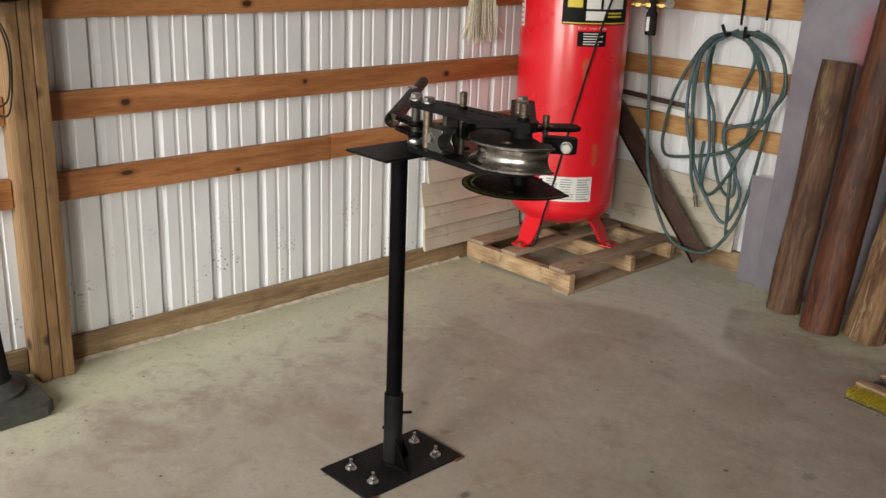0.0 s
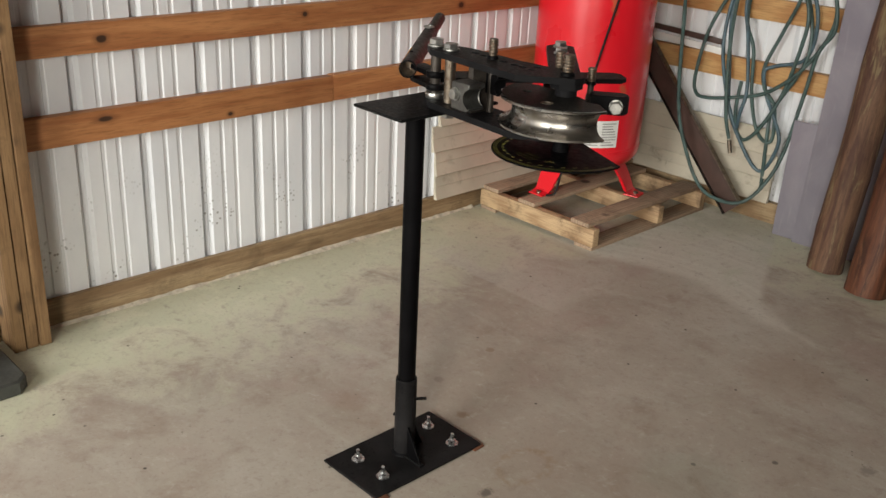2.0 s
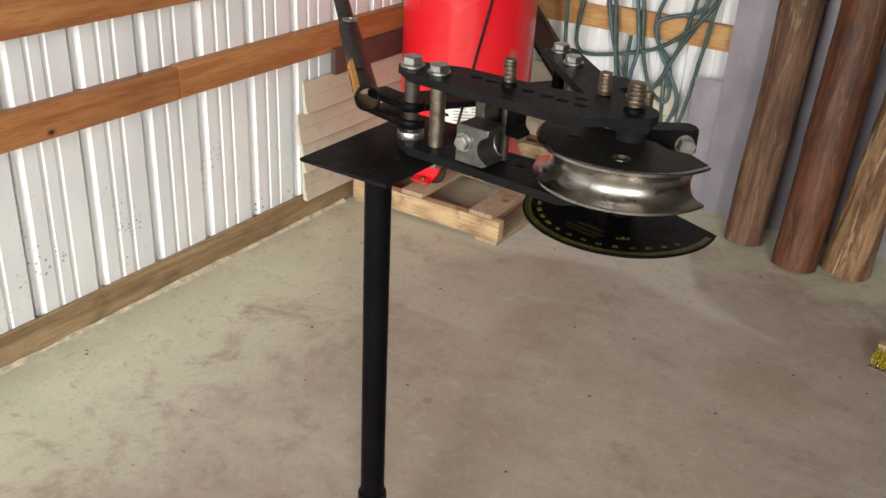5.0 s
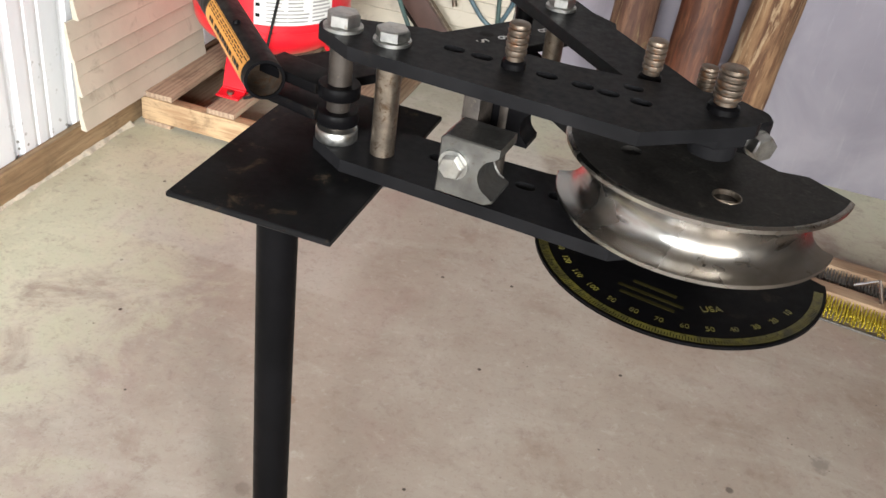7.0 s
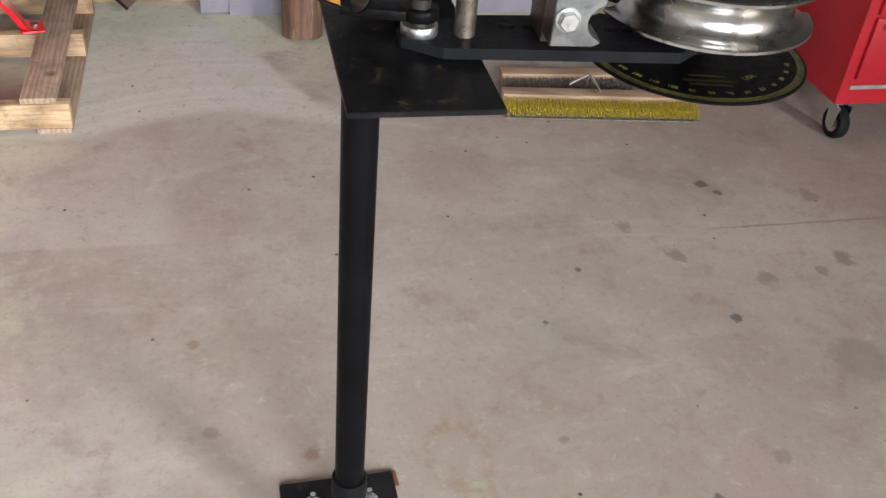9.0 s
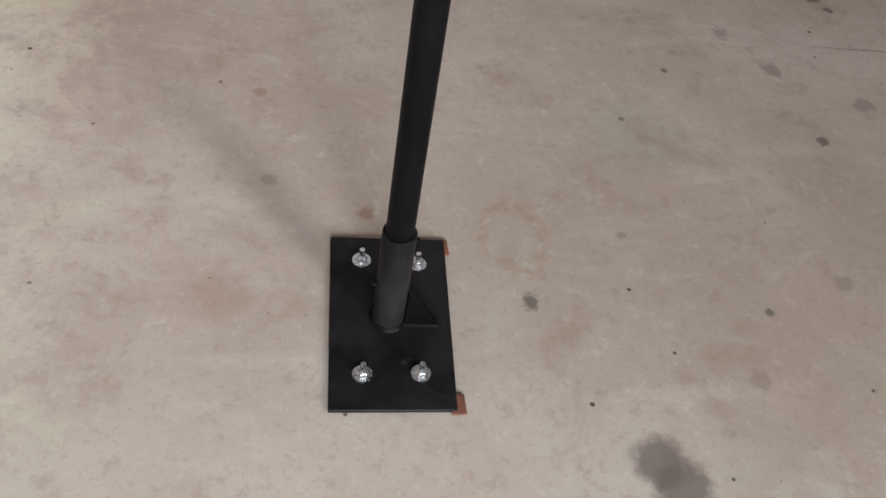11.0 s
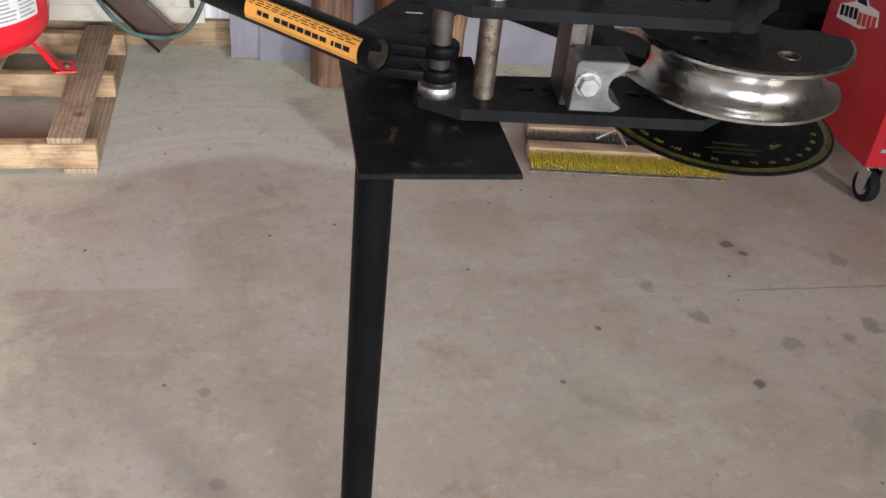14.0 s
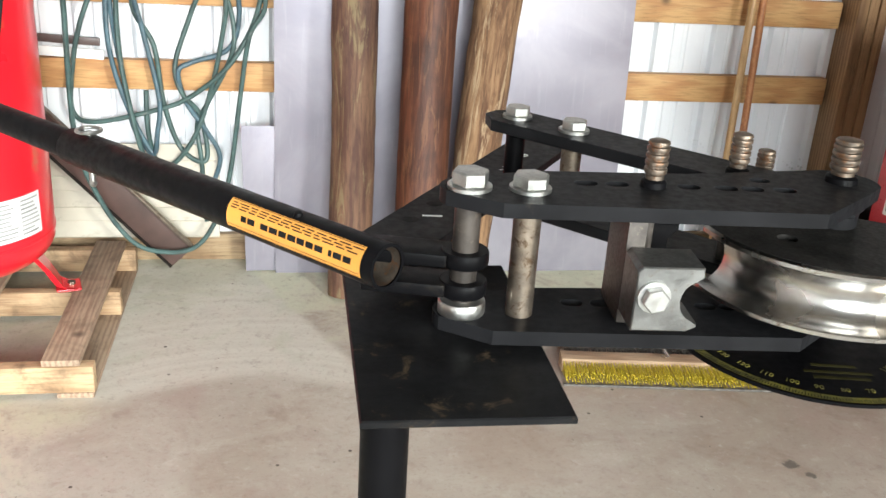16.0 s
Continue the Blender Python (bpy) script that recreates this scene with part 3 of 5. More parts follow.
def ribbed_sheet(length, height):
    """One steel wall sheet in the x-z plane, its ribs rising to +y."""
    prof = []
    k = int(round(length / PITCH))
    for i in range(k):
        s = i * PITCH
        for a, h in ((0.0, 0.0), (0.026, 0.0), (0.036, 0.019), (0.056, 0.019), (0.066, 0.0), (0.107, 0.0), (0.111, 0.004), (0.121, 0.004), (0.125, 0.0), (0.157, 0.0), (0.161, 0.004), (0.171, 0.004), (0.175, 0.0)):
            prof.append((s + a, -h))
    prof.append((k * PITCH, 0.0))
    bm = B()
    rows = [[bm.verts.new((x, h, z)) for x, h in prof] for z in (0.02, height * 0.5, height)]
    back = [[bm.verts.new((x, h - 0.0012, z)) for x, h in prof] for z in (0.02, height)]
    for a, b in zip(rows, rows[1:]):
        for i in range(len(prof) - 1):
            bm.faces.new((a[i], a[i + 1], b[i + 1], b[i]))
    for i in range(len(prof) - 1):
        bm.faces.new((back[0][i + 1], back[0][i], back[1][i], back[1][i + 1]))
    return bm


SHEET = 4 * PITCH
first = None
y = -0.096 - 3 * SHEET
while y < N_ - 0.05:
    m = Matrix.Translation((W, y, 0)) @ Matrix(((0, 1, 0, 0), (1, 0, 0, 0), (0, 0, 1, 0), (0, 0, 0, 1)))
    if first is None:
        first = part("wall_sheet", ribbed_sheet(SHEET, TOP), "steel_white", wall_west, m=m, angle=20)
    else:
        ob = new("wall_sheet", first.data)
        ob.parent, ob.matrix_basis = wall_west, m
    y += SHEET
x = W + 0.03
while x < 3.0:
    ob = new("wall_sheet", first.data)
    ob.parent, ob.matrix_basis = wall_north, Matrix.Translation((x, N_, 0)) @ Matrix.Diagonal((1, -1, 1, 1))
    x += SHEET


def girt(parent, axis, a, b, z0, z1, mat, thick=0.038):
    half, c, h = (b - a) / 2, (a + b) / 2, (z1 - z0) / 2
    if axis == "y":
        bm = box(B(), -thick / 2, thick / 2, -half, half, -h, h, 0.003)
        m = Matrix.Translation((W + thick / 2 + 0.0005, c, (z0 + z1) / 2))
    else:
        bm = box(B(), -half, half, -thick / 2, thick / 2, -h, h, 0.003)
        m = Matrix.Translation((c, N_ - thick / 2 - 0.0005, (z0 + z1) / 2))
    return part("girt", bm, mat, parent, m=m)


# timber rails stand on the flat of the sheets; the lowest is butted from two lengths
for z0, z1, joint in ((0.583, 0.676, 0.672), (0.849, 0.938, 0), (1.168, 1.258, 0), (1.72, 1.81, 0), (2.3, 2.39, 0)):
    if joint:
        girt(wall_west, "y", -0.455, joint - 0.001, z0, z1, "girt")
        girt(wall_west, "y", joint + 0.001, N_ - 0.045, z0 + 0.002, z1 + 0.003, "girt")
    else:
        girt(wall_west, "y", -0.455, N_ - 0.045, z0, z1, "girt")
    girt(wall_west, "y", -2.4, -0.575, z0, z1, "girt")
    girt(wall_north, "x", W + 0.045, 1.80, z0 + 0.003, z1 + 0.003, "girt_pale")
girt(wall_west, "y", -0.455, N_ - 0.045, 0.0, 0.092, "sill", 0.022)
girt(wall_west, "y", -2.4, -0.575, 0.0, 0.092, "sill", 0.022)
girt(wall_north, "x", W + 0.045, 1.80, 0.0, 0.092, "sill_x", 0.03)


def grit_ridge():
    """Ragged crust of washed-in grit along the foot of the side wall."""
    bm, prev, k = B(), None, 260
    for i in range(k + 1):
        y = -0.45 + (N_ - 0.5) * i / k
        v = noise.noise(Vector((y * 9.0, 0.3, 0.0))) + 0.6 * noise.noise(Vector((y * 37.0, 1.3, 0.0)))
        out = max(0.003, 0.011 + 0.010 * v)
        row = [bm.verts.new((W + 0.0215, y, 0.004 + 0.45 * out)), bm.verts.new((W + 0.0225 + out * 0.5, y, 0.003 + 0.2 * out)), bm.verts.new((W + 0.0225 + out, y, 0.0004))]
        if prev:
            for a in range(2):
                bm.faces.new((prev[a], prev[a + 1], row[a + 1], row[a]))
        prev = row
    return bm


whole("grit_ridge", grit_ridge(), "grit", "ragged pale grit crust along the wall sill", "grit", kind="stuff")


def wall_post(at, turn, label):
    """Three planks nailed together."""
    post = empty_thing("wall_post", at, label, "post", "wall posts", turn, "structure")
    for i in range(3):
        bm = box(B(), 0.0, 0.117, -0.0174, 0.0174, 0.0, TOP - 0.002, 0.003)
        part("plank", bm, "treated", post, m=Matrix.Translation((-0.004 * (i % 2), (i - 1) * 0.0385, 0)))
    return post


wall_post((W, -0.515, 0), 0, "three-ply brown timber post on the ribbed wall")
wall_post((1.87, N_, 0), -90, "three-ply brown timber post on the back wall")

# ---- tube bender stand ----
PX = 0.0222


def anchor(parent, x, y):
    bolt = part("anchor_bolt", rod(B(), (0, 0, 0), (0, 0, 0.029), 0.0048, n=14), "bright_zinc", parent, "zinc-plated anchor stud", Matrix.Translation((x, y, 0.0075)))
    part("washer", lathe(B(), [(0.005, 0.0), (0.0165, 0.0), (0.0165, 0.0022), (0.005, 0.0024)], 28), "bright_zinc", bolt)
    part("nut", prism(B(), hexagon(0.0105, 8), 0.0024, 0.0125, 0.001), "bright_zinc", bolt)
    return bolt


stand = empty_thing("bender_stand", (0, 0, 0), "black steel pedestal bolted to the concrete floor", "stand")
base = part("base_plate", prism(B(), [(-0.099, -0.184), (0.106, -0.181), (0.107, 0.174), (0.103, 0.180), (-0.095, 0.178), (-0.099, 0.174)], 0.0, 0.0075, 0.0015), "black_base", stand, "black painted base plate")
for x, y in ((-0.044, 0.124), (0.055, 0.119), (-0.045, -0.116), (0.05, -0.113)):
    anchor(stand, x, y)
part("column", lathe(B(), [(0.0, 0.008), (PX, 0.008), (PX, 0.934), (0.0, 0.934)], 40), "black", stand)
sleeve = part("sleeve", lathe(B(), [(PX + 0.0003, 0.0075), (0.0272, 0.0075), (0.0272, 0.224), (0.0262, 0.226), (PX + 0.0003, 0.226)], 40), "black_base", stand)
part("weld_bead", lathe(B(), [(0.0265, 0.0072), (0.0335, 0.0072), (0.031, 0.011), (0.0268, 0.0145)], 40), "black", sleeve)
part("gusset", prism(B(), [(0.0265, 0.008), (0.082, 0.008), (0.0265, 0.096)], -0.003, 0.003, 0.0006, pose(0, -0.012, 0, 90, 0, 0)), "black", stand)
part("gusset", prism(B(), [(0.0265, 0.008), (0.06, 0.008), (0.0265, 0.09)], -0.003, 0.003, 0.0006, pose(0, 0, 0, 90, 0, 90)), "black", stand)
part("weld_bead", rod(rod(B(), (0.024, -0.016, 0.0095), (0.084, -0.016, 0.0095), 0.0042, n=8), (0.024, -0.008, 0.0095), (0.084, -0.008, 0.0095), 0.0038, n=8), "black_plate", stand, "scuffed weld along the gusset")
part("locking_pin", rod(B(), (0.018, 0.019, 0.165), (0.036, 0.038, 0.167), 0.0042, n=12), "black", stand)
part("set_screw", rod(B(), (-0.026, -0.006, 0.105), (-0.034, -0.008, 0.105), 0.005, n=12), "black", stand)
top_plate = part("top_plate", prism(B(), [(-0.036, -0.148), (0.124, -0.151), (0.127, 0.13), (-0.033, 0.134)], 0.934, 0.9405, 0.0012), "black_plate", stand, "black top plate with scuffed paint")
part("weld_bead", lathe(B(), [(PX - 0.001, 0.926), (PX + 0.003, 0.9335), (PX - 0.001, 0.934)], 32), "black", top_plate)
for x, y in ((0.108, 0.176), (0.104, -0.166)):
    whole("shim", box(B(), -0.012, 0.012, -0.018, 0.018, 0.0, 0.0045, 0.0006, pose(x - 0.006 if y > 0 else x + 0.004, y - 0.012 if y > 0 else y - 0.001, 0, 0, 0, 4)), "rust", "rusty steel shim under the base plate", "shim")

# ---- tube bender ----
bender = empty_thing("tube_bender", (0.061, -0.002, 0.9405), "black steel manual tube bender with a polished bending die", "tube bender", rz=-5.2)
TO_BENDER = bender.matrix_world.inverted()


def uv(x, y):
    p = TO_BENDER @ Vector((x, y, 0.9405))
    return p.x, p.y


LZ0, LZ1, UZ0, UZ1 = 0.0015, 0.0145, 0.114, 0.1265   # frame plates, over the stand's top plate


def arc(c, r, a0, a1, n):
    return [(c[0] + r * math.cos(radians(a0 + (a1 - a0) * i / n)), c[1] + r * math.sin(radians(a0 + (a1 - a0) * i / n))) for i in range(n + 1)]


PIVOT = uv(0.404, 0.021)


def plate_with_holes(outline, holes, z0, z1, slot=0.0):
    """A plate through which round (or, with slot, lengthened) holes go."""
    bm = B()
    loops = [outline]
    for x, y, r in holes:
        if slot:
            loops.append(arc((x + slot, y), r, -90, 90, 8) + arc((x - slot, y), r, 90, 270, 8))
        else:
            loops.append(arc((x, y), r, 0, 337.5, 15))
    tops, bots = [], []
    for lp in loops:
        t = [bm.verts.new((x, y, z1)) for x, y in lp]
        b = [bm.verts.new((x, y, z0)) for x, y in lp]
        for i in range(len(lp)):
            j = (i + 1) % len(lp)
            bm.faces.new((b[i], b[j], t[j], t[i]))
        tops.append(t)
        bots.append(b)
    for rings in (tops, bots):
        es = []
        for r in rings:
            for i in range(len(r)):
                es.append(bm.edges.get((r[i], r[(i + 1) % len(r)])))
        bmesh.ops.triangle_fill(bm, edges=es, use_beauty=True)
    return bm


OUT = [(0.024, -0.036), (0.289, -0.036), (0.352, 0.022)] + arc(PIVOT, 0.034, -20, 105, 8) + [(0.20, 0.060), (0.06, 0.052)] + arc((0.0, 0.004), 0.024, 100, 215, 8)
HOLES = [(0.101, 0.023, 0.0068), (0.128, 0.023, 0.0068), (0.19, 0.0225, 0.0068), (0.223, 0.0225, 0.0068), (0.246, 0.0225, 0.0068), (0.275, 0.0225, 0.0068), (0.262, 0.048, 0.006)]
upper = part("upper_frame_plate", plate_with_holes(OUT, HOLES, UZ0, UZ1, 0.0035), "link", bender, "dark steel frame plate with slotted holes", angle=25)
lower = part("lower_frame_plate", plate_with_holes(OUT, HOLES, LZ0, LZ1, 0.0035), "link", bender, angle=25)
bolt_head("hex_bolt", bender, Matrix.Translation((0.0, 0.0, UZ1)), 0.027, 0.0125, 0.0185, label="zinc hexagon bolt")
bolt_head("hex_bolt", bender, Matrix.Translation((0.05, 0.0, UZ1)), 0.027, 0.0105, 0.0175, label="zinc hexagon bolt")
part("spacer", lathe(B(), [(0.0, LZ1), (0.0118, LZ1), (0.0118, UZ0), (0.0, UZ0)], 28), "worn", bender, "bare steel spacer tube", Matrix.Translation((0.05, 0.0, 0)))
part("pivot_sleeve", lathe(B(), [(0.0, LZ1), (0.0112, LZ1), (0.0112, UZ0), (0.0, UZ0)], 28), "dark_pin", bender)
part("collar", lathe(B(), [(0.0113, 0.0145), (0.0195, 0.0145), (0.0205, 0.016), (0.0205, 0.0255), (0.0195, 0.027), (0.0113, 0.027)], 32), "zinc", bender, "bright steel collar")
part("bolt_nut", prism(B(), hexagon(0.0155, 10), -0.018, -0.0065, 0.001), "zinc", bender, m=Matrix.Translation((0.05, 0.0, 0)))


def ring_pin(name, at, z, r, high, mat="rusty"):
    """A pin head with deep rings that stands up over the plate on a dark shaft."""
    prof, k = [(0.0, 0.0), (r * 0.80, 0.0), (r * 0.80, high * 0.26), (r * 0.96, high * 0.30)], 4
    for i in range(k):
        a = high * (0.32 + 0.15 * i)
        prof += [(r * 0.97, a), (r, a + 0.035 * high), (r * 0.97, a + 0.085 * high), (r * 0.78, a + 0.10 * high), (r * 0.78, a + 0.14 * high)]
    prof += [(r * 0.97, high * 0.92), (r * 0.9, high * 0.97), (r * 0.6, high), (0.0, high)]
    pin = part(name, lathe(B(), prof, 26), mat, bender, "ringed worn steel pin", Matrix.Translation((*at, z)))
    part("shaft", rod(B(), (0, 0, -0.11), (0, 0, -0.0002), r * 0.7, n=20), "dark_pin", pin, "dark oiled shaft")
    part("washer", lathe(B(), [(r * 0.82, 0.0), (r * 1.15, 0.0), (r * 1.1, 0.005), (r * 0.84, 0.007)], 24), "black", pin)
    return pin


ring_pin("drive_pin", uv(0.221, 0.005), UZ1, 0.0098, 0.041)
ring_pin("link_pin", uv(0.334, 0.080), UZ0, 0.0098, 0.040)
ring_pin("pivot_pin", PIVOT, UZ1, 0.0125, 0.040)
ring_pin("hook_pin", uv(0.384, 0.122), 0.092, 0.009, 0.034)

# swinging links behind the frame
LA, LB = Vector((0.150, 0.298)), Vector((0.404, 0.021))


def strap(name, a, b, half, z0, z1, mat, cut=0.02, label=""):
    d = (b - a).normalized()
    n = Vector((-d.y, d.x))
    pts = [a - d * 0.01 + n * (half - cut), a + d * cut * 0.6 + n * half, b - n * -half, b + d * half * 0.7 + n * half * 0.5, b + d * half * 0.7 - n * half * 0.5, b - n * half, a + d * cut * 0.6 - n * half, a - d * 0.01 - n * (half - cut)]
    return part(name, prism(B(), [uv(p.x, p.y) for p in pts], z0, z1, 0.001), mat, bender, label)


strap("upper_link", LA, LB, 0.031, 0.1005, 0.1132, "link")
strap("lower_link", LA, LB, 0.031, 0.0152, 0.0275, "link")
for x, y in ((0.167, 0.279), (0.216, 0.224)):
    bolt_head("hex_bolt", bender, Matrix.Translation((*uv(x, y), 0.1132)), 0.024, 0.010, 0.0165, label="zinc hexagon bolt")
    part("spacer", rod(B(), (0, 0, 0.0275), (0, 0, 0.1005), 0.0108, n=24), "worn" if x > 0.2 else "black", bender, m=Matrix.Translation((*uv(x, y), 0)))

# numbered swing bar
bar_a, bar_b = Vector((-0.012, 0.052)), Vector((0.232, 0.415))
d = (bar_b - bar_a).normalized()
n = Vector((-d.y, d.x))
pts = [bar_a + n * 0.036, bar_b + n * 0.036, bar_b + d * 0.016 + n * 0.02, bar_b + d * 0.016 - n * 0.02, bar_b - n * 0.036, bar_a - n * 0.036]
swing = part("swing_bar", prism(B(), [uv(p.x, p.y) for p in pts], 0.034, 0.0445, 0.001), "link", bender, "black bar with stamped white numbers")
ang = math.degrees(math.atan2(d.y, d.x)) + 5.2
for i, s in enumerate("456789"):
    p = bar_a + d * (0.213 + 0.032 * i) - n * 0.004
    lettering("number", s, 0.022, "paper", swing, Matrix.Translation((*uv(p.x, p.y), 0.0448)) @ pose(0, 0, 0, 0, 0, ang - 90))
# dark discs on the bar's face, painting the shade of holes not cut
for i in range(4):
    p = bar_a + d * (0.10 + 0.055 * i) + n * 0.012
    part("bar_hole", lathe(B(), [(0.0, 0.0446), (0.0075, 0.0447), (0.0085, 0.0446)], 20), "dark", swing, m=Matrix.Translation((*uv(p.x, p.y), 0)))
bmk = box(B(), -0.010, 0.010, -0.0016, 0.0016, 0.0446, 0.0449)
part("mark", bmk, "paper", swing, m=Matrix.Translation((*uv(0.057, 0.151), 0)))

# bending die: grooved half wheel
DIE_Z0, DIE_Z1, DIE_R = 0.0285, 0.0875, 0.1265
groove = [(0.08, DIE_Z0 + 0.004), (DIE_R - 0.004, DIE_Z0), (DIE_R, DIE_Z0 + 0.0015), (DIE_R, DIE_Z0 + 0.005)]
for i in range(11):
    a = math.pi * i / 10
    groove.append((DIE_R - 0.0015 - 0.0235 * math.sin(a) ** 0.85, 0.058 - 0.0235 * math.cos(a)))
groove += [(DIE_R, DIE_Z1 - 0.005), (DIE_R, DIE_Z1 - 0.0015), (DIE_R - 0.004, DIE_Z1), (0.08, DIE_Z1 - 0.004)]
die = part("bending_die", lathe(B(), groove, 72, -172, -8), "die", bender, "polished steel half-round bending die", Matrix.Translation((*PIVOT, 0)), angle=28)
inner = arc((0, 0), DIE_R - 0.004, -172, -8, 48)
flat_hole = uv(0.425, -0.057)
hole = (flat_hole[0] - PIVOT[0], flat_hole[1] - PIVOT[1])
outline = inner + [(0.085, 0.004), (0.060, -0.002), (0.03, 0.012), (-0.09, 0.012)]
part("die_face", plate_with_holes(outline, [(*hole, 0.0118), (-0.06, -0.045, 0.009)], DIE_Z1 - 0.004, DIE_Z1 + 0.0003, 0.0), "die_flat", die, "blackened flat face of the die", angle=25)
part("lower_face", prism(B(), outline, DIE_Z0 - 0.0003, DIE_Z0 + 0.004, 0.0), "die_flat", die, angle=25)
core = arc((0, 0), 0.095, -172, -8, 40) + [(0.08, 0.002), (-0.085, 0.01)]
part("core", prism(B(), core, DIE_Z0 + 0.004, DIE_Z1 - 0.004, 0.0), "die_flat", die, angle=25)
part("hole_rim", lathe(B(), [(0.0112, DIE_Z1 - 0.02), (0.0112, DIE_Z1 + 0.0006), (0.0122, DIE_Z1 + 0.0006), (0.0127, DIE_Z1 - 0.001)], 28), "worn", die, m=Matrix.Translation((*hole, 0)))
# hub between die and plates
part("hub", lathe(B(), [(0.0, DIE_Z1), (0.021, DIE_Z1), (0.021, UZ0 - 0.013), (0.0, UZ0 - 0.013)], 40), "link", bender, m=Matrix.Translation((*PIVOT, 0)))
part("lower_hub", lathe(B(), [(0.0, -0.045), (0.016, -0.045), (0.016, LZ0), (0.0, LZ0)], 28), "black", bender, m=Matrix.Translation((*PIVOT, 0)))

# tube hook at the die's end, with its cross bolt
hx, hy = uv(0.433, 0.146)
bm = prism(B(), arc((0.004, 0.0), 0.021, -85, 85, 8) + [(-0.05, 0.021), (-0.055, 0.0), (-0.05, -0.021)], 0.040, 0.078, 0.003)
hook = part("tube_hook", bm, "link", bender, "black tube hook with a zinc bolt", pose(hx, hy, 0, 0, 0, 42))
bolt_head("hook_bolt", hook, pose(0.0, -0.0212, 0.0585, 90, 0, 0), 0.024, 0.014, 0.014, label="zinc cross bolt")

# degree ring
RING_R, RING_Z = 0.136, -0.0225
ca = math.degrees(math.asin(0.068 / RING_R))
turn = 66.4 + 5.2
rim = arc((0, 0), RING_R, turn + 90 - ca, turn + 90 + 180 + ca, 72)
disc = part("degree_plate", prism(B(), rim, RING_Z - 0.003, RING_Z, 0.0006), "black", bender, "black half-round degree plate with yellow scale", Matrix.Translation((*PIVOT, 0)))
bm = B()
pts_o = arc((0, 0), RING_R - 0.003, turn + 96 - ca, turn + 90 + 174 + ca, 90)
pts_i = arc((0, 0), RING_R - 0.0115, turn + 96 - ca, turn + 90 + 174 + ca, 90)
for i in range(90):
    bm.faces.new([bm.verts.new((*p, RING_Z + 0.0002)) for p in (pts_o[i], pts_o[i + 1], pts_i[i + 1], pts_i[i])])
part("scale_band", bm, "scale_yellow", disc, "worn yellow scale band")
bm = B()
for i in range(0, 181):
    a = radians(turn + 80 + 200 * i / 180)
    long_ = 0.008 if i % 10 == 0 else (0.006 if i % 5 == 0 else 0.0042)
    c, s = math.cos(a), math.sin(a)
    w = 0.00035
    r0, r1 = RING_R - 0.0036, RING_R - 0.0036 - long_
    bm.faces.new([bm.verts.new((r * c - k * s, r * s + k * c, RING_Z + 0.0004)) for r, k in ((r0, w), (r0, -w), (r1, -w), (r1, w))])
part("degree_marks", bm, "print_black", disc, "fine degree marks")
for i in range(1, 18):
    a = turn + 80 + 200 * i * 10 / 180
    lettering("degree_number", str(180 - 10 * i), 0.0085, "scale_yellow", disc, Matrix.Translation((0.113 * math.cos(radians(a)), 0.113 * math.sin(radians(a)), RING_Z + 0.0003)) @ pose(0, 0, 0, 0, 0, a + 90))
lettering("print", "USA", 0.011, "scale_yellow", disc, Matrix.Translation((0.085 * math.cos(radians(-58)), 0.085 * math.sin(radians(-58)), RING_Z + 0.0003)) @ pose(0, 0, 0, 0, 0, 32))
for i, (r, w) in enumerate(((0.092, 0.05), (0.082, 0.06), (0.07, 0.04))):
    a = -95
    part("print_bar", box(B(), -w / 2, w / 2, -0.0022, 0.0022, RING_Z + 0.0001, RING_Z + 0.0003), "print_dull", disc, m=Matrix.Translation((r * math.cos(radians(a)), r * math.sin(radians(a)), 0)) @ pose(0, 0, 0, 0, 0, a + 90))

# pressure die: grooved block with its bolt
bm = B()
prof = [(-0.024, -0.033), (0.022, -0.033), (0.030, -0.029)]
prof += [(0.030 - 0.018 * math.sin(math.pi * i / 10), -0.006 - 0.0195 * math.cos(math.pi * i / 10)) for i in range(11)]
prof += [(0.030, 0.016), (0.030, 0.023), (-0.020, 0.023), (-0.024, 0.019)]
prism(bm, prof, -0.021, 0.021, 0.0012, pose(0, 0, 0, 90, 0, 0))
bu = uv(0.212, -0.055)
press = part("pressure_die", bm, "cast", bender, "grey cast grooved pressure block", Matrix.Translation((*bu, 0.063)), angle=25)
bolt_head("block_bolt", press, pose(-0.009, -0.021, -0.002, 90, 0, 0), 0.019, 0.008, 0.0135, label="zinc hexagon bolt")
part("block_stem", box(B(), -0.024, -0.008, 0.0212, 0.080, -0.047, 0.05, 0.001), "dark_pin", press, "dark flat bar")
jaw = [(-0.008, -0.020), (0.030, -0.020)] + [(0.030 - 0.010 * math.sin(math.pi * i / 8), -0.015 * math.cos(math.pi * i / 8)) for i in range(9)] + [(0.030, 0.020), (-0.008, 0.020)]
part("jaw", prism(B(), jaw, -0.085, -0.055, 0.001, pose(0, 0, 0.012, 90, 0, 0)), "black", press, "black hollowed jaw")

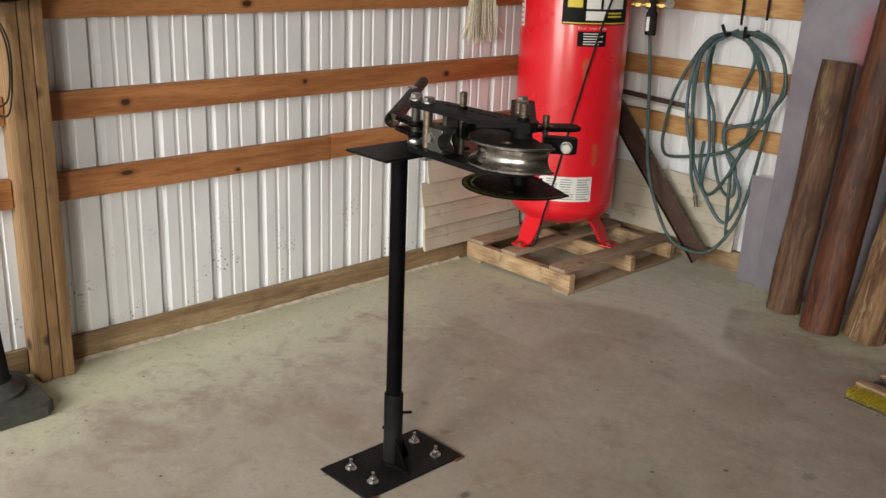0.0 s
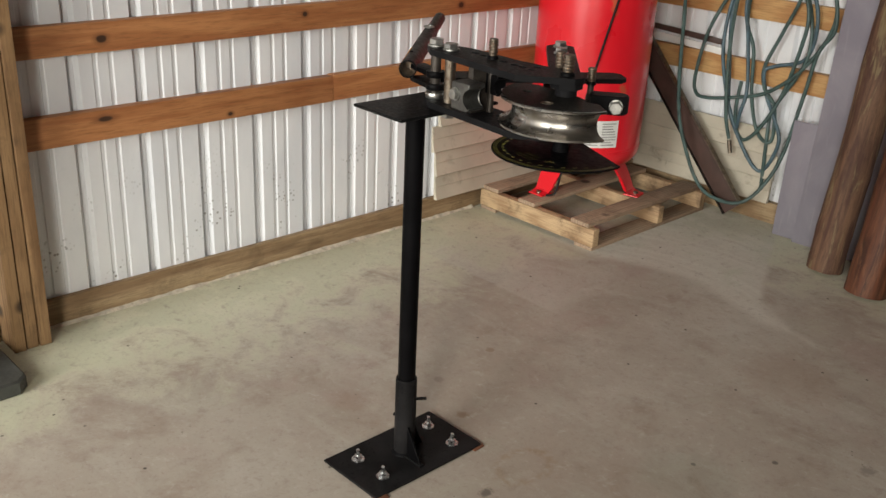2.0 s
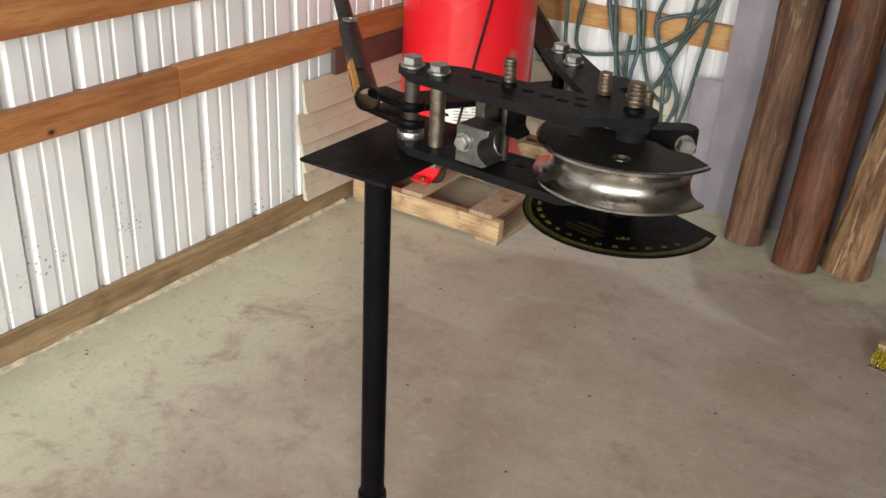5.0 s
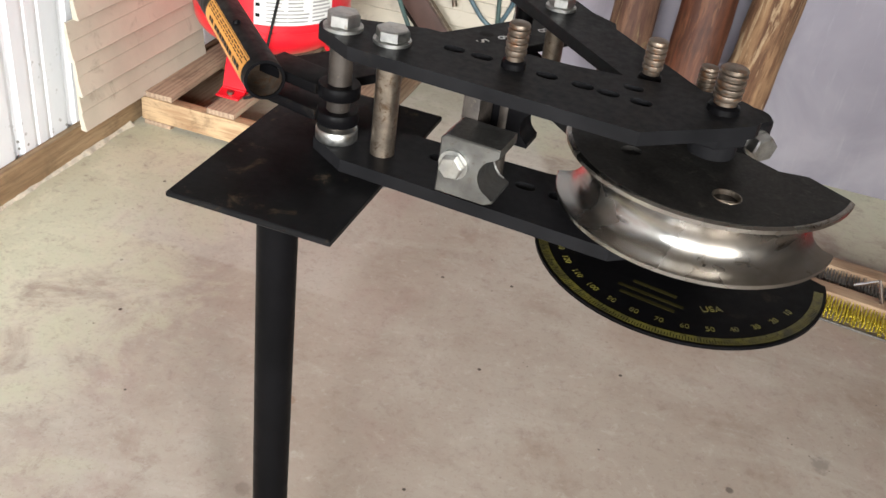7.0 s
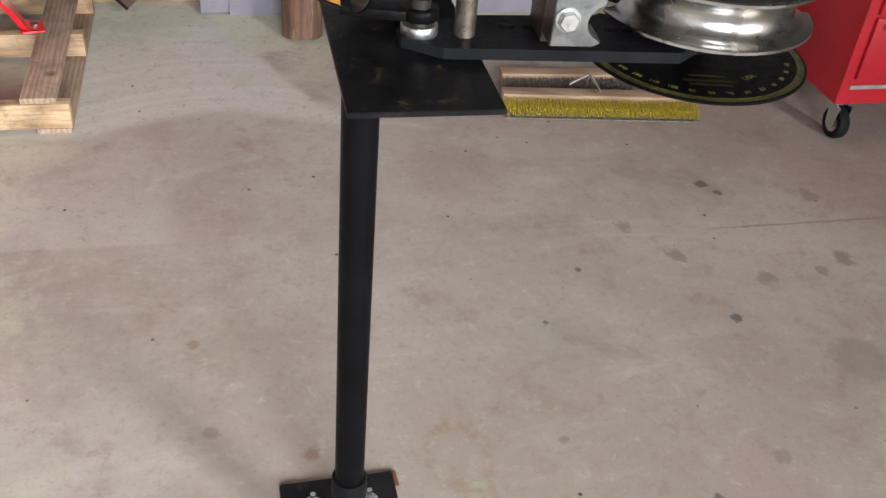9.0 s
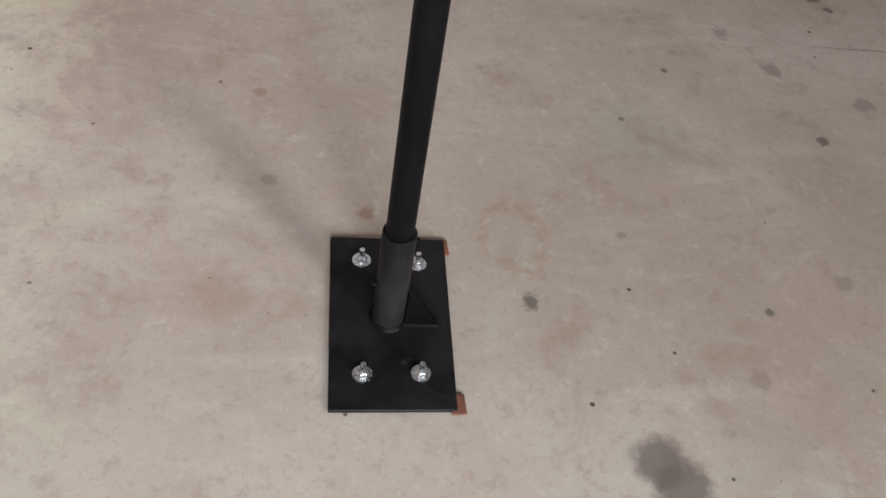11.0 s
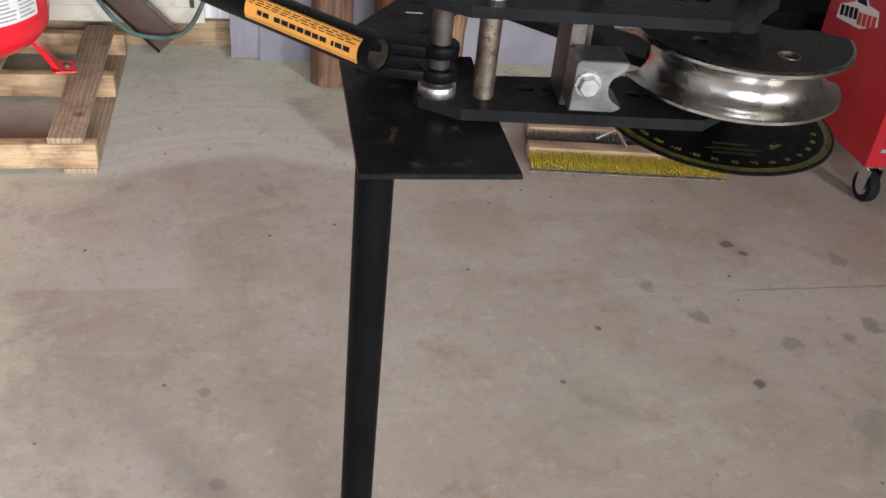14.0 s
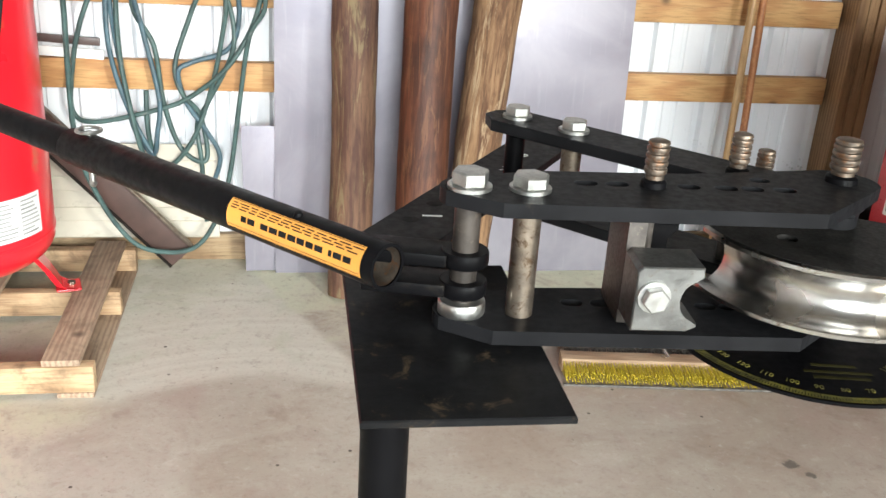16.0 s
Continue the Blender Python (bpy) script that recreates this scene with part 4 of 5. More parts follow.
# ratchet handle socket and handle
ha, hb = Vector((-0.006, -0.023, 1.006)), Vector((-0.286, 0.291, 1.002))
hd = (hb - ha).normalized()
handle = empty_thing("handle", tuple(ha), "black steel bender handle with an orange label", "handle", rz=math.degrees(math.atan2(hd.y, hd.x)))
handle.matrix_world = Matrix.Translation(ha) @ hd.to_track_quat("X", "Z").to_matrix().to_4x4()
HR = 0.0198
bm = lathe(B(), [(HR - 0.003, 0.0), (HR, 0.0), (HR, 0.462), (HR - 0.002, 0.465), (0.0165, 0.465), (HR - 0.003, 0.1), ], 40, m=pose(0, 0, 0, 0, 90, 0))
socket = part("socket_tube", bm, "black", handle, "black steel socket tube")
part("tube_lining", lathe(B(), [(HR - 0.0032, 0.0015), (HR - 0.0032, 0.08), (0.0, 0.08)], 32, m=pose(0, 0, 0, 0, 90, 0)), "rusty", handle, "bare rusty inside of the tube")
part("inner_tube", lathe(B(), [(0.0, 0.10), (0.0163, 0.10), (0.0163, 0.735), (0.0, 0.735)], 36, m=pose(0, 0, 0, 0, 90, 0)), "black", handle)
pin = part("quick_pin", rod(B(), (0.428, 0, -0.036), (0.428, 0, 0.024), 0.0035, n=12), "zinc", handle, "zinc hitch pin")
bm = B()
bmesh.ops.create_uvsphere(bm, u_segments=6, v_segments=6, radius=0.0045, matrix=pose(0.428, 0, -0.034))
part("ball", bm, "zinc", pin)
bm = B()
sweep(bm, [(0.428 + 0.0125 * math.cos(a) , 0.0125 * math.sin(a), 0.0245) for a in [2 * math.pi * i / 24 for i in range(25)]], 0.0022, 8)
part("pull_ring", bm, "zinc", pin)


def wrap(x0, x1, a0, a1, r, n=14):
    """A patch that lies on the tube."""
    bm = B()
    p = [[bm.verts.new((x, r * math.cos(radians(a0 + (a1 - a0) * i / n)), r * math.sin(radians(a0 + (a1 - a0) * i / n)))) for x in (x0, x1)] for i in range(n + 1)]
    for a, b in zip(p, p[1:]):
        bm.faces.new((a[0], a[1], b[1], b[0]))
    return bm


lab = part("orange_label", wrap(0.012, 0.178, -24, 56, HR + 0.0004), "orange", handle, "orange printed label")
# the name is drawn as plain blocks, one for each character
rnd = random.Random(3)
x = 0.158
for w in (0.0072, 0.0095, -0.006, 0.0095, 0.0105, 0.0095, 0.010, 0.009, 0.009, 0.0095, -0.005, 0.004, 0.0095, 0.009):
    if w > 0:
        part("brand_bar", wrap(x - w, x, 3, 18, HR + 0.0007, 6), "print_black", lab, "plain dark block in place of a character")
        x -= w + 0.0017
    else:
        x += w
for a in (30, 37, 44):
    x = 0.174
    while x > 0.022:
        w = rnd.uniform(0.006, 0.013)
        part("print_bar", wrap(x - w, x, a, a + 3.2, HR + 0.0007, 3), "print_black", lab)
        x -= w + 0.003
for a in (-22, -14):
    part("print_bar", wrap(0.0135, 0.1765, a, a + 1.3, HR + 0.0007, 3), "print_black", lab)
part("print_bar", wrap(0.0135, 0.1765, 52.5, 54, HR + 0.0007, 3), "print_black", lab)
part("set_screw", lathe(B(), [(0.0, 0.0225), (0.003, 0.0222), (0.0045, 0.0195), (0.0045, 0.017)], 14, m=pose(0.10, 0, 0, -14, 0, 0)), "black", handle)
# forked ears from the socket to the pivot bolt, in the handle's own axes
to_handle = handle.matrix_world.inverted()
for z in (0.9795, 1.0065):
    pv = to_handle @ Vector((0.061, -0.002, z))
    st = to_handle @ Vector((0.008, 0.012, z))
    e = (pv - st)
    m = Matrix.Translation(st) @ e.to_track_quat("X", "Z").to_matrix().to_4x4()
    bm = box(B(), -0.03, e.length - 0.014, -0.018, 0.018, -0.0055, 0.0055, 0.0015)
    ear = part("fork_ear", bm, "black", handle, m=m)
    part("ear_ring", lathe(B(), [(0.0115, -0.0065), (0.0195, -0.0065), (0.0205, -0.005), (0.0205, 0.005), (0.0195, 0.0065), (0.0115, 0.0065)], 32), "black", ear, m=Matrix.Translation((e.length, 0, 0)))

# ---- compressor corner ----
pallet = empty_thing("pallet", (-0.875, 1.825, 0), "worn wooden shipping pallet on the concrete", "pallet")
for y in (-0.336, 0.105, 0.425):
    part("stringer", box(B(), -0.315, 0.315, -0.019, 0.019, 0.0145, 0.088, 0.003), "pallet_x", pallet, m=Matrix.Translation((0, y, 0.0)))
for x, w, h in ((-0.265, 0.09, 0), (-0.055, 0.09, 0), (0.237, 0.092, 0)):
    part("deck_board", box(B(), -w / 2, w / 2, -0.352 + 0.1 * h, 0.447, 0.0885, 0.106, 0.003), "pallet_y", pallet, m=Matrix.Translation((x, 0, 0)) @ pose(0, 0, 0, 0, 0, 0.6 - 2 * x))

for x in (-0.262, 0.268):
    part("bottom_board", box(B(), -0.045, 0.045, -0.356, 0.447, 0.0, 0.014, 0.002), "pallet_y", pallet, m=Matrix.Translation((x, 0, 0)))

TC, TR = Vector((-0.952, 1.848)), 0.242
comp = empty_thing("air_compressor", (TC.x, TC.y, 0.107), "tall red enamelled air compressor tank on a pallet", "compressor")
FACE = -51.0
prof = [(0.0, 0.085)]
for i in range(1, 11):
    a = math.pi / 2 * i / 10
    prof.append((TR * math.sin(a) ** 0.8, 0.195 - 0.11 * math.cos(a)))
prof += [(TR, 0.205), (TR, 1.30)]
for i in range(1, 11):
    a = math.pi / 2 * i / 10
    prof.append((TR * math.cos(a) ** 0.8 if i < 10 else 0.0, 1.30 + 0.11 * math.sin(a)))
tank = part("tank", lathe(B(), prof, 72), "red", comp)
part("weld_seam", lathe(B(), [(TR - 0.001, 0.203), (TR + 0.0016, 0.206), (TR + 0.0016, 0.211), (TR - 0.001, 0.214)], 72), "red", tank)
part("drain", rod(B(), (0, 0, 0.06), (0, 0, 0.09), 0.018, n=18), "brass", comp)
for i, a in enumerate((-90, 15, 150)):
    bm = B()
    line = [(0.16, 0.15), (0.215, 0.07), (0.245, 0.012)]
    sec = []
    for (r, z), w in zip(line, (0.062, 0.05, 0.042)):
        sec.append([bm.verts.new((r - 0.0, k, z)) for k in (-w, w)] + [bm.verts.new((r - 0.02, k, z + 0.006)) for k in (w * 0.9, -w * 0.9)])
    foot = [bm.verts.new((0.29, -0.036, 0.004)), bm.verts.new((0.29, 0.036, 0.004)), bm.verts.new((0.285, 0.036, 0.0)), bm.verts.new((0.285, -0.036, 0.0))]
    sec.append(foot)
    for p, q in zip(sec, sec[1:]):
        for k in range(4):
            bm.faces.new((p[k], p[(k + 1) % 4], q[(k + 1) % 4], q[k]))
    bm.faces.new(sec[-1])
    box(bm, 0.225, 0.292, -0.038, 0.038, 0.0, 0.006, 0.002)
    bmesh.ops.bevel(bm, geom=[e for e in bm.edges if e.is_manifold and e.calc_face_angle(0) > 0.6], offset=0.004, segments=2, affect="EDGES")
    leg = part("leg", bm, "red", comp, m=pose(0, 0, 0, 0, 0, a))
    part("foot_bolt", prism(B(), hexagon(0.011), 0.006, 0.016, 0.001), "worn", leg, m=Matrix.Translation((0.268, 0.0, 0)))


def tank_patch(a0, a1, z0, z1, r, n=18):
    bm = B()
    p = [[bm.verts.new((r * math.cos(radians(a0 + (a1 - a0) * i / n)), r * math.sin(radians(a0 + (a1 - a0) * i / n)), z)) for z in (z0, z1)] for i in range(n + 1)]
    for a, b in zip(p, p[1:]):
        bm.faces.new((a[0], b[0], b[1], a[1]))
    return bm


ZB = -0.107
lab = part("warning_label", tank_patch(FACE - 25, FACE + 33, 0.338 + ZB, 0.452 + ZB, TR + 0.0006), "paper", comp, "white warning label with grey print")
rng = random.Random(4)
for c in range(3):
    for rI in range(9):
        a0 = FACE - 20 + c * 18
        if c == 0:
            a0 += 3
        z = 0.440 + ZB - rI * 0.0112
        part("print_bar", tank_patch(a0, a0 + rng.uniform(10, 16), z - 0.003, z + 0.002, TR + 0.001, 5), "print_grey", lab)
    part("print_bar", tank_patch(FACE - 24, FACE - 21, 0.425 - 0.032 * c + ZB, 0.436 - 0.032 * c + ZB, TR + 0.001, 3), "print_black", lab)
name_plate = part("name_label", tank_patch(FACE - 13, FACE + 64, 1.118 + ZB, 1.30 + ZB, TR + 0.0006), "print_black", comp, "black label with yellow shapes")
part("border_bar", tank_patch(FACE - 12, FACE + 63, 1.123 + ZB, 1.128 + ZB, TR + 0.001), "print_yellow", name_plate)
for a0, a1, z0, z1 in ((11, 26, 1.185, 1.225), (29, 56, 1.185, 1.225), (11, 32, 1.138, 1.176)):
    part("brand_bar", tank_patch(FACE + a0, FACE + a1, z0 + ZB, z1 + ZB, TR + 0.001, 6), "paper", name_plate, "plain pale bar in place of the name")
for z in (1.164, 1.150):
    part("print_bar", tank_patch(FACE + 35, FACE + 54, z + ZB, z + 0.007 + ZB, TR + 0.001, 6), "print_yellow", name_plate)
part("emblem", tank_patch(FACE - 8, FACE + 7, 1.19 + ZB, 1.235 + ZB, TR + 0.001, 6), "print_yellow", name_plate)
small = part("pump_label", tank_patch(FACE + 4, FACE + 35, 1.028 + ZB, 1.092 + ZB, TR + 0.0006), "print_black", comp, "black label with white print")
for i in range(5):
    part("print_bar", tank_patch(FACE + 10, FACE + 27 + 4 * (i % 2), 1.080 - 0.011 * i + ZB, 1.084 - 0.011 * i + ZB, TR + 0.001, 5), "paper", small)
for i, s in enumerate("Cast Iron Pump"):
    if s != " ":
        a = FACE + 5.5 + 2.15 * i
        lettering("letter", s, 0.017, "paper", small, Matrix.Translation(((TR + 0.001) * math.cos(radians(a)), (TR + 0.001) * math.sin(radians(a)), 1.105 + ZB)) @ pose(0, 0, 0, 90, 0, a + 90))
side = part("side_label", tank_patch(FACE - 76, FACE - 64, 1.09 + ZB, 1.25 + ZB, TR + 0.0006), "paper", comp, "white side label")
for i in range(6):
    part("print_bar", tank_patch(FACE - 75, FACE - 67, 1.10 + 0.022 * i + ZB, 1.108 + 0.022 * i + ZB, TR + 0.001, 4), "print_red" if i > 3 else "print_grey", side)
# power cord down the tank
pts = []
for i in range(15):
    t = i / 14
    a = radians(FACE + 40 - 62 * t ** 0.8)
    r = TR + 0.006 + (0.02 if t > 0.85 else 0)
    pts.append((r * math.cos(a), r * math.sin(a), 1.25 - 1.12 * t + ZB))
pts.append((0.05, -0.28, 0.01))
part("power_cord", sweep(B(), spline(pts, 5), 0.0045, 8), "rubber", comp, "black power cord")
# outlet valve, regulator and gauge
oa = radians(FACE + 88)
ox, oy = TR * math.cos(oa), TR * math.sin(oa)
reg = part("outlet_valve", rod(B(), (ox, oy, 1.20 + ZB), (ox + 0.16 * math.cos(oa), oy + 0.16 * math.sin(oa), 1.20 + ZB), 0.010, n=16), "brass", comp, "brass outlet fittings")
bm = B()
for k in (0.03, 0.075, 0.13):
    c = Vector((ox + k * math.cos(oa), oy + k * math.sin(oa), 1.20 + ZB))
    e = Vector((math.cos(oa), math.sin(oa), 0)) * 0.011
    rod(bm, c - e, c + e, 0.016, n=6)
part("fitting", bm, "brass", reg)
gx, gy = ox + 0.165 * math.cos(oa), oy + 0.165 * math.sin(oa)
part("gauge", rod(B(), (gx - 0.01, gy + 0.012, 1.21 + ZB), (gx + 0.01, gy - 0.012, 1.21 + ZB), 0.02, n=24), "chrome", reg)
rx, ry = ox + 0.095 * math.cos(oa), oy + 0.095 * math.sin(oa)
bm = lathe(B(), [(0.0, 1.07 + ZB), (0.022, 1.07 + ZB), (0.025, 1.08 + ZB), (0.025, 1.165 + ZB), (0.018, 1.175 + ZB), (0.018, 1.30 + ZB), (0.0, 1.30 + ZB)], 24, m=Matrix.Translation((rx, ry, 0)))
filt = part("filter_bowl", bm, "rubber", reg, "black filter bowl")
part("filter_label", box(B(), rx - 0.008, rx + 0.008, ry - 0.0262, ry - 0.0255, 1.09 + ZB, 1.15 + ZB), "paper", filt, m=None)

# air hose: from the filter down to the floor and up to the coil on the wall hook
HX, HZ, HY = -0.385, 1.085, N_ - 0.06
hose = empty_thing("air_hose", (HX, HY, HZ), "green-grey rubber air hose coiled on a wall hook", "hose")
# each loop of the coil as it hangs, traced by a few bends in the wall's own plane


def coil(name, bends, mat):
    line = [(x - HX, y - HY, z - HZ) for x, y, z in spline(bends, 6)]
    return part(name, sweep(B(), line, 0.0078, 10), mat, hose)


coil("coil_loop", [(-0.39, 2.310, 1.10), (-0.52, 2.318, 1.07), (-0.61, 2.326, 0.97), (-0.69, 2.310, 0.79), (-0.73, 2.318, 0.61), (-0.73, 2.326, 0.51), (-0.66, 2.310, 0.49), (-0.48, 2.318, 0.53), (-0.38, 2.326, 0.57), (-0.27, 2.310, 0.66), (-0.20, 2.318, 0.76), (-0.16, 2.326, 0.86), (-0.15, 2.310, 0.95), (-0.20, 2.318, 1.04), (-0.29, 2.326, 1.10), (-0.39, 2.310, 1.10)], "hose")
coil("coil_loop", [(-0.47, 2.320, 1.09), (-0.53, 2.328, 1.05), (-0.59, 2.336, 0.97), (-0.60, 2.320, 0.84), (-0.57, 2.328, 0.58), (-0.55, 2.336, 0.45), (-0.47, 2.320, 0.34), (-0.39, 2.328, 0.24), (-0.34, 2.336, 0.24), (-0.29, 2.320, 0.37), (-0.33, 2.328, 0.46), (-0.39, 2.336, 0.55), (-0.41, 2.320, 0.65), (-0.37, 2.328, 0.68), (-0.25, 2.336, 0.73), (-0.22, 2.320, 0.87), (-0.27, 2.328, 1.00), (-0.38, 2.336, 1.08), (-0.47, 2.320, 1.09)], "hose_blue")
coil("coil_loop", [(-0.46, 2.327, 1.09), (-0.52, 2.335, 1.05), (-0.54, 2.343, 0.85), (-0.48, 2.327, 0.73), (-0.46, 2.335, 0.55), (-0.42, 2.343, 0.41), (-0.36, 2.327, 0.36), (-0.33, 2.335, 0.38), (-0.35, 2.343, 0.51), (-0.40, 2.327, 0.58), (-0.42, 2.335, 0.67), (-0.37, 2.343, 0.82), (-0.31, 2.327, 0.98), (-0.36, 2.335, 1.06), (-0.47, 2.343, 1.09)], "hose")
coil("coil_loop", [(-0.44, 2.302, 1.09), (-0.52, 2.310, 1.06), (-0.60, 2.318, 0.95), (-0.61, 2.302, 0.74), (-0.57, 2.310, 0.55), (-0.50, 2.318, 0.39), (-0.48, 2.302, 0.46), (-0.47, 2.310, 0.57), (-0.51, 2.318, 0.78), (-0.53, 2.302, 0.90), (-0.52, 2.310, 1.03), (-0.43, 2.318, 1.09)], "hose_blue")
coil("coil_loop", [(-0.42, 2.317, 1.10), (-0.38, 2.325, 1.09), (-0.31, 2.333, 1.00), (-0.26, 2.317, 0.89), (-0.28, 2.325, 0.73), (-0.32, 2.333, 0.57), (-0.37, 2.317, 0.44), (-0.44, 2.325, 0.35), (-0.49, 2.333, 0.36), (-0.51, 2.317, 0.46), (-0.51, 2.325, 0.59)], "hose")
coil("coil_loop", [(-0.45, 2.327, 1.09), (-0.34, 2.335, 1.06), (-0.26, 2.343, 0.89), (-0.24, 2.327, 0.73), (-0.32, 2.335, 0.56), (-0.36, 2.343, 0.48), (-0.35, 2.327, 0.37), (-0.34, 2.335, 0.15)], "hose")
coil("supply_run", [(TC.x + rx, TC.y + ry, 1.07), (TC.x + rx, TC.y + ry + 0.03, 0.9), (-0.70, 2.16, 0.49), (-0.65, 2.19, 0.28), (-0.56, 2.20, 0.13), (-0.46, 2.21, 0.09), (-0.37, 2.23, 0.10), (-0.31, 2.27, 0.17), (-0.26, 2.31, 0.32), (-0.22, 2.32, 0.59), (-0.19, 2.31, 0.77), (-0.14, 2.31, 0.87), (-0.18, 2.31, 1.02), (-0.30, 2.31, 1.09), (-0.40, 2.32, 1.10)], "hose")
coil("loose_end", [(-0.51, 2.292, 1.06), (-0.57, 2.300, 0.96), (-0.58, 2.308, 0.71), (-0.54, 2.292, 0.45), (-0.51, 2.300, 0.34)], "hose")
part("coupler", rod(B(), (-0.508 - HX, 2.30 - HY, 0.335 - HZ), (-0.494 - HX, 2.30 - HY, 0.279 - HZ), 0.009, n=12), "worn", hose, "worn steel coupler")
hook_ = empty_thing("hose_hook", (HX, N_ - 0.002, HZ + 0.02), "black two-armed hose hook on the wall", "hook")
for dx, bend in ((-0.05, -0.015), (0.04, 0.01)):
    part("arm", sweep(B(), [(dx, 0.0, 0.0), (dx, HY - N_ - 0.058, -0.02), (dx + bend, HY - N_ - 0.073, 0.025)], 0.008, 8), "rubber", hook_)
for x, z in ((HX - 0.02, 1.33), (HX + 0.1, 1.36)):
    t = empty_thing("screwdriver", (x, N_ - 0.055, z), "long thin tool hanging on the wall", "tool", "hanging tools")
    part("shaft", rod(B(), (0, 0, -0.2), (0, 0, 0.0), 0.006, n=10), "rubber", t)
    part("tip", rod(B(), (0, 0, -0.25), (0, 0, -0.2), 0.005, 0.006, n=10), "paper", t)

# siding offcuts stacked along both walls
def siding_profile(axis, a, b):
    """A lap board in two steps, each leaning out to a rounded butt."""
    prof = [(0.000, 0.105), (0.006, 0.060), (0.0075, 0.056), (0.0065, 0.053), (0.0045, 0.052), (0.014, 0.008), (0.018, 0.002), (0.014, -0.002), (-0.002, 0.000), (-0.006, 0.050), (-0.006, 0.105)]
    bm = B()
    ends = []
    for s_ in (a, b):
        ends.append([bm.verts.new((d, s_, h) if axis == "y" else (s_, -d, h)) for d, h in prof])
    for k in range(len(prof)):
        j = (k + 1) % len(prof)
        bm.faces.new((ends[0][k], ends[0][j], ends[1][j], ends[1][k]))
    bm.faces.new(ends[0][::-1])
    bm.faces.new(ends[1])
    return bm


for i in range(4):
    z = 0.095 + 0.105 * i
    st = siding_profile("y", -0.31 - 0.012 * (i % 3), 0.32)
    whole("siding_strip", st, "siding", "beige lap siding offcut against the ribbed wall", "siding", "siding offcuts", m=Matrix.Translation((W + 0.046, 1.50 + 0.008 * (i % 2), z)))
    if i < 3:
        st = siding_profile("x", -0.35, 0.36)
        whole("siding_strip", st, "siding", "beige lap siding offcut against the back wall", "siding", "siding offcuts", m=Matrix.Translation((-0.66 + 0.006 * (i % 2), N_ - 0.046, z)))
whole("brown_plank", box(B(), -0.008, 0.008, -0.28, 0.30, -0.045, 0.045, 0.002), "brown", "dark brown trim board on the siding stack", "board", m=Matrix.Translation((W + 0.05, 1.63, 0.555)))
whole("brown_strip", box(B(), -0.22, 0.22, -0.006, 0.006, -0.012, 0.012, 0.002), "brown", "thin dark brown trim strip on the back wall", "board", m=pose(-0.86, N_ - 0.05, 0.745, 0, 3, 0))
whole("white_strip", box(B(), -0.20, 0.20, -0.005, 0.005, -0.015, 0.015, 0.002), "paper", "thin white trim strip on the back wall", "board", m=pose(-0.83, N_ - 0.052, 0.705, 0, 3, 0))
# brown channel leaning from the floor to the back wall behind the tank
lean = empty_thing("trim_channel", (-0.53, 2.22, 0.012), "dark brown metal trim channel leaning beside the tank", "trim")
lean.matrix_world = Matrix.Translation((-0.415, 2.265, 0.052)) @ Vector((-0.59, 0.035, 0.62)).to_track_quat("X", "Y").to_matrix().to_4x4()
part("web", box(B(), 0.0, 0.92, -0.052, 0.052, -0.004, 0.0, 0.0008), "brown", lean)
for s in (-1, 1):
    part("flange", box(B(), 0.0, 0.92, s * 0.052 - 0.004, s * 0.052 + 0.004, -0.022 if s > 0 else -0.012, 0.001, 0.0015), "dark_edge" if s < 0 else "worn", lean)

# ---- sheets and posts against the back wall ----
tilt = math.degrees(math.atan2(0.095, 1.6))
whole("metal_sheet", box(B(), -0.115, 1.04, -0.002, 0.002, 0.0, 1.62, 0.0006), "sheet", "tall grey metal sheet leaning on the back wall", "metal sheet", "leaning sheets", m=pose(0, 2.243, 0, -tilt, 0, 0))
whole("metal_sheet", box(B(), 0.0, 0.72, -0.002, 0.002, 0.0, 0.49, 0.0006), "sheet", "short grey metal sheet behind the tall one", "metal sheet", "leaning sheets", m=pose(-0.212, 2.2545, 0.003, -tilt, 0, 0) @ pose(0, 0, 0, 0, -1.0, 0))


def log(at, top, r, mat, label, seed, bulge=0.0):
    """A round timber post with an uneven skin and a cut end."""
    a, b = Vector(at), Vector(top)
    n, k = 22, 36
    q = (b - a).to_track_quat("Z", "Y").to_matrix().to_4x4()
    bm, rings = B(), []
    for i in range(k + 1):
        t = i / k
        ring = []
        for j in range(n):
            an = 2 * math.pi * j / n
            v = noise.noise(Vector((math.cos(an) * 1.3 + seed, math.sin(an) * 1.3, t * 3.0)))
            f = noise.noise(Vector((math.cos(an) * 5 + seed, math.sin(an) * 5, t * 16.0)))
            rr = r * (1 + 0.09 * v + (0.09 if bulge else 0.035) * f + bulge * math.exp(-t * 9))
            off = 0.012 * math.sin(3.0 * t + seed) if bulge else 0.0
            ring.append(bm.verts.new((rr * math.cos(an) + off, rr * math.sin(an), t * (b - a).length + 0.004 * f * (i == 0))))
        rings.append(ring)
    for p, s in zip(rings, rings[1:]):
        for j in range(n):
            bm.faces.new((p[j], p[(j + 1) % n], s[(j + 1) % n], s[j]))
    bm.faces.new(rings[0][::-1])
    bm.faces.new(rings[-1])
    ob = whole("timber_post", bm, mat, label, "post", "leaning posts", m=Matrix.Translation(a) @ q, angle=60)
    return ob


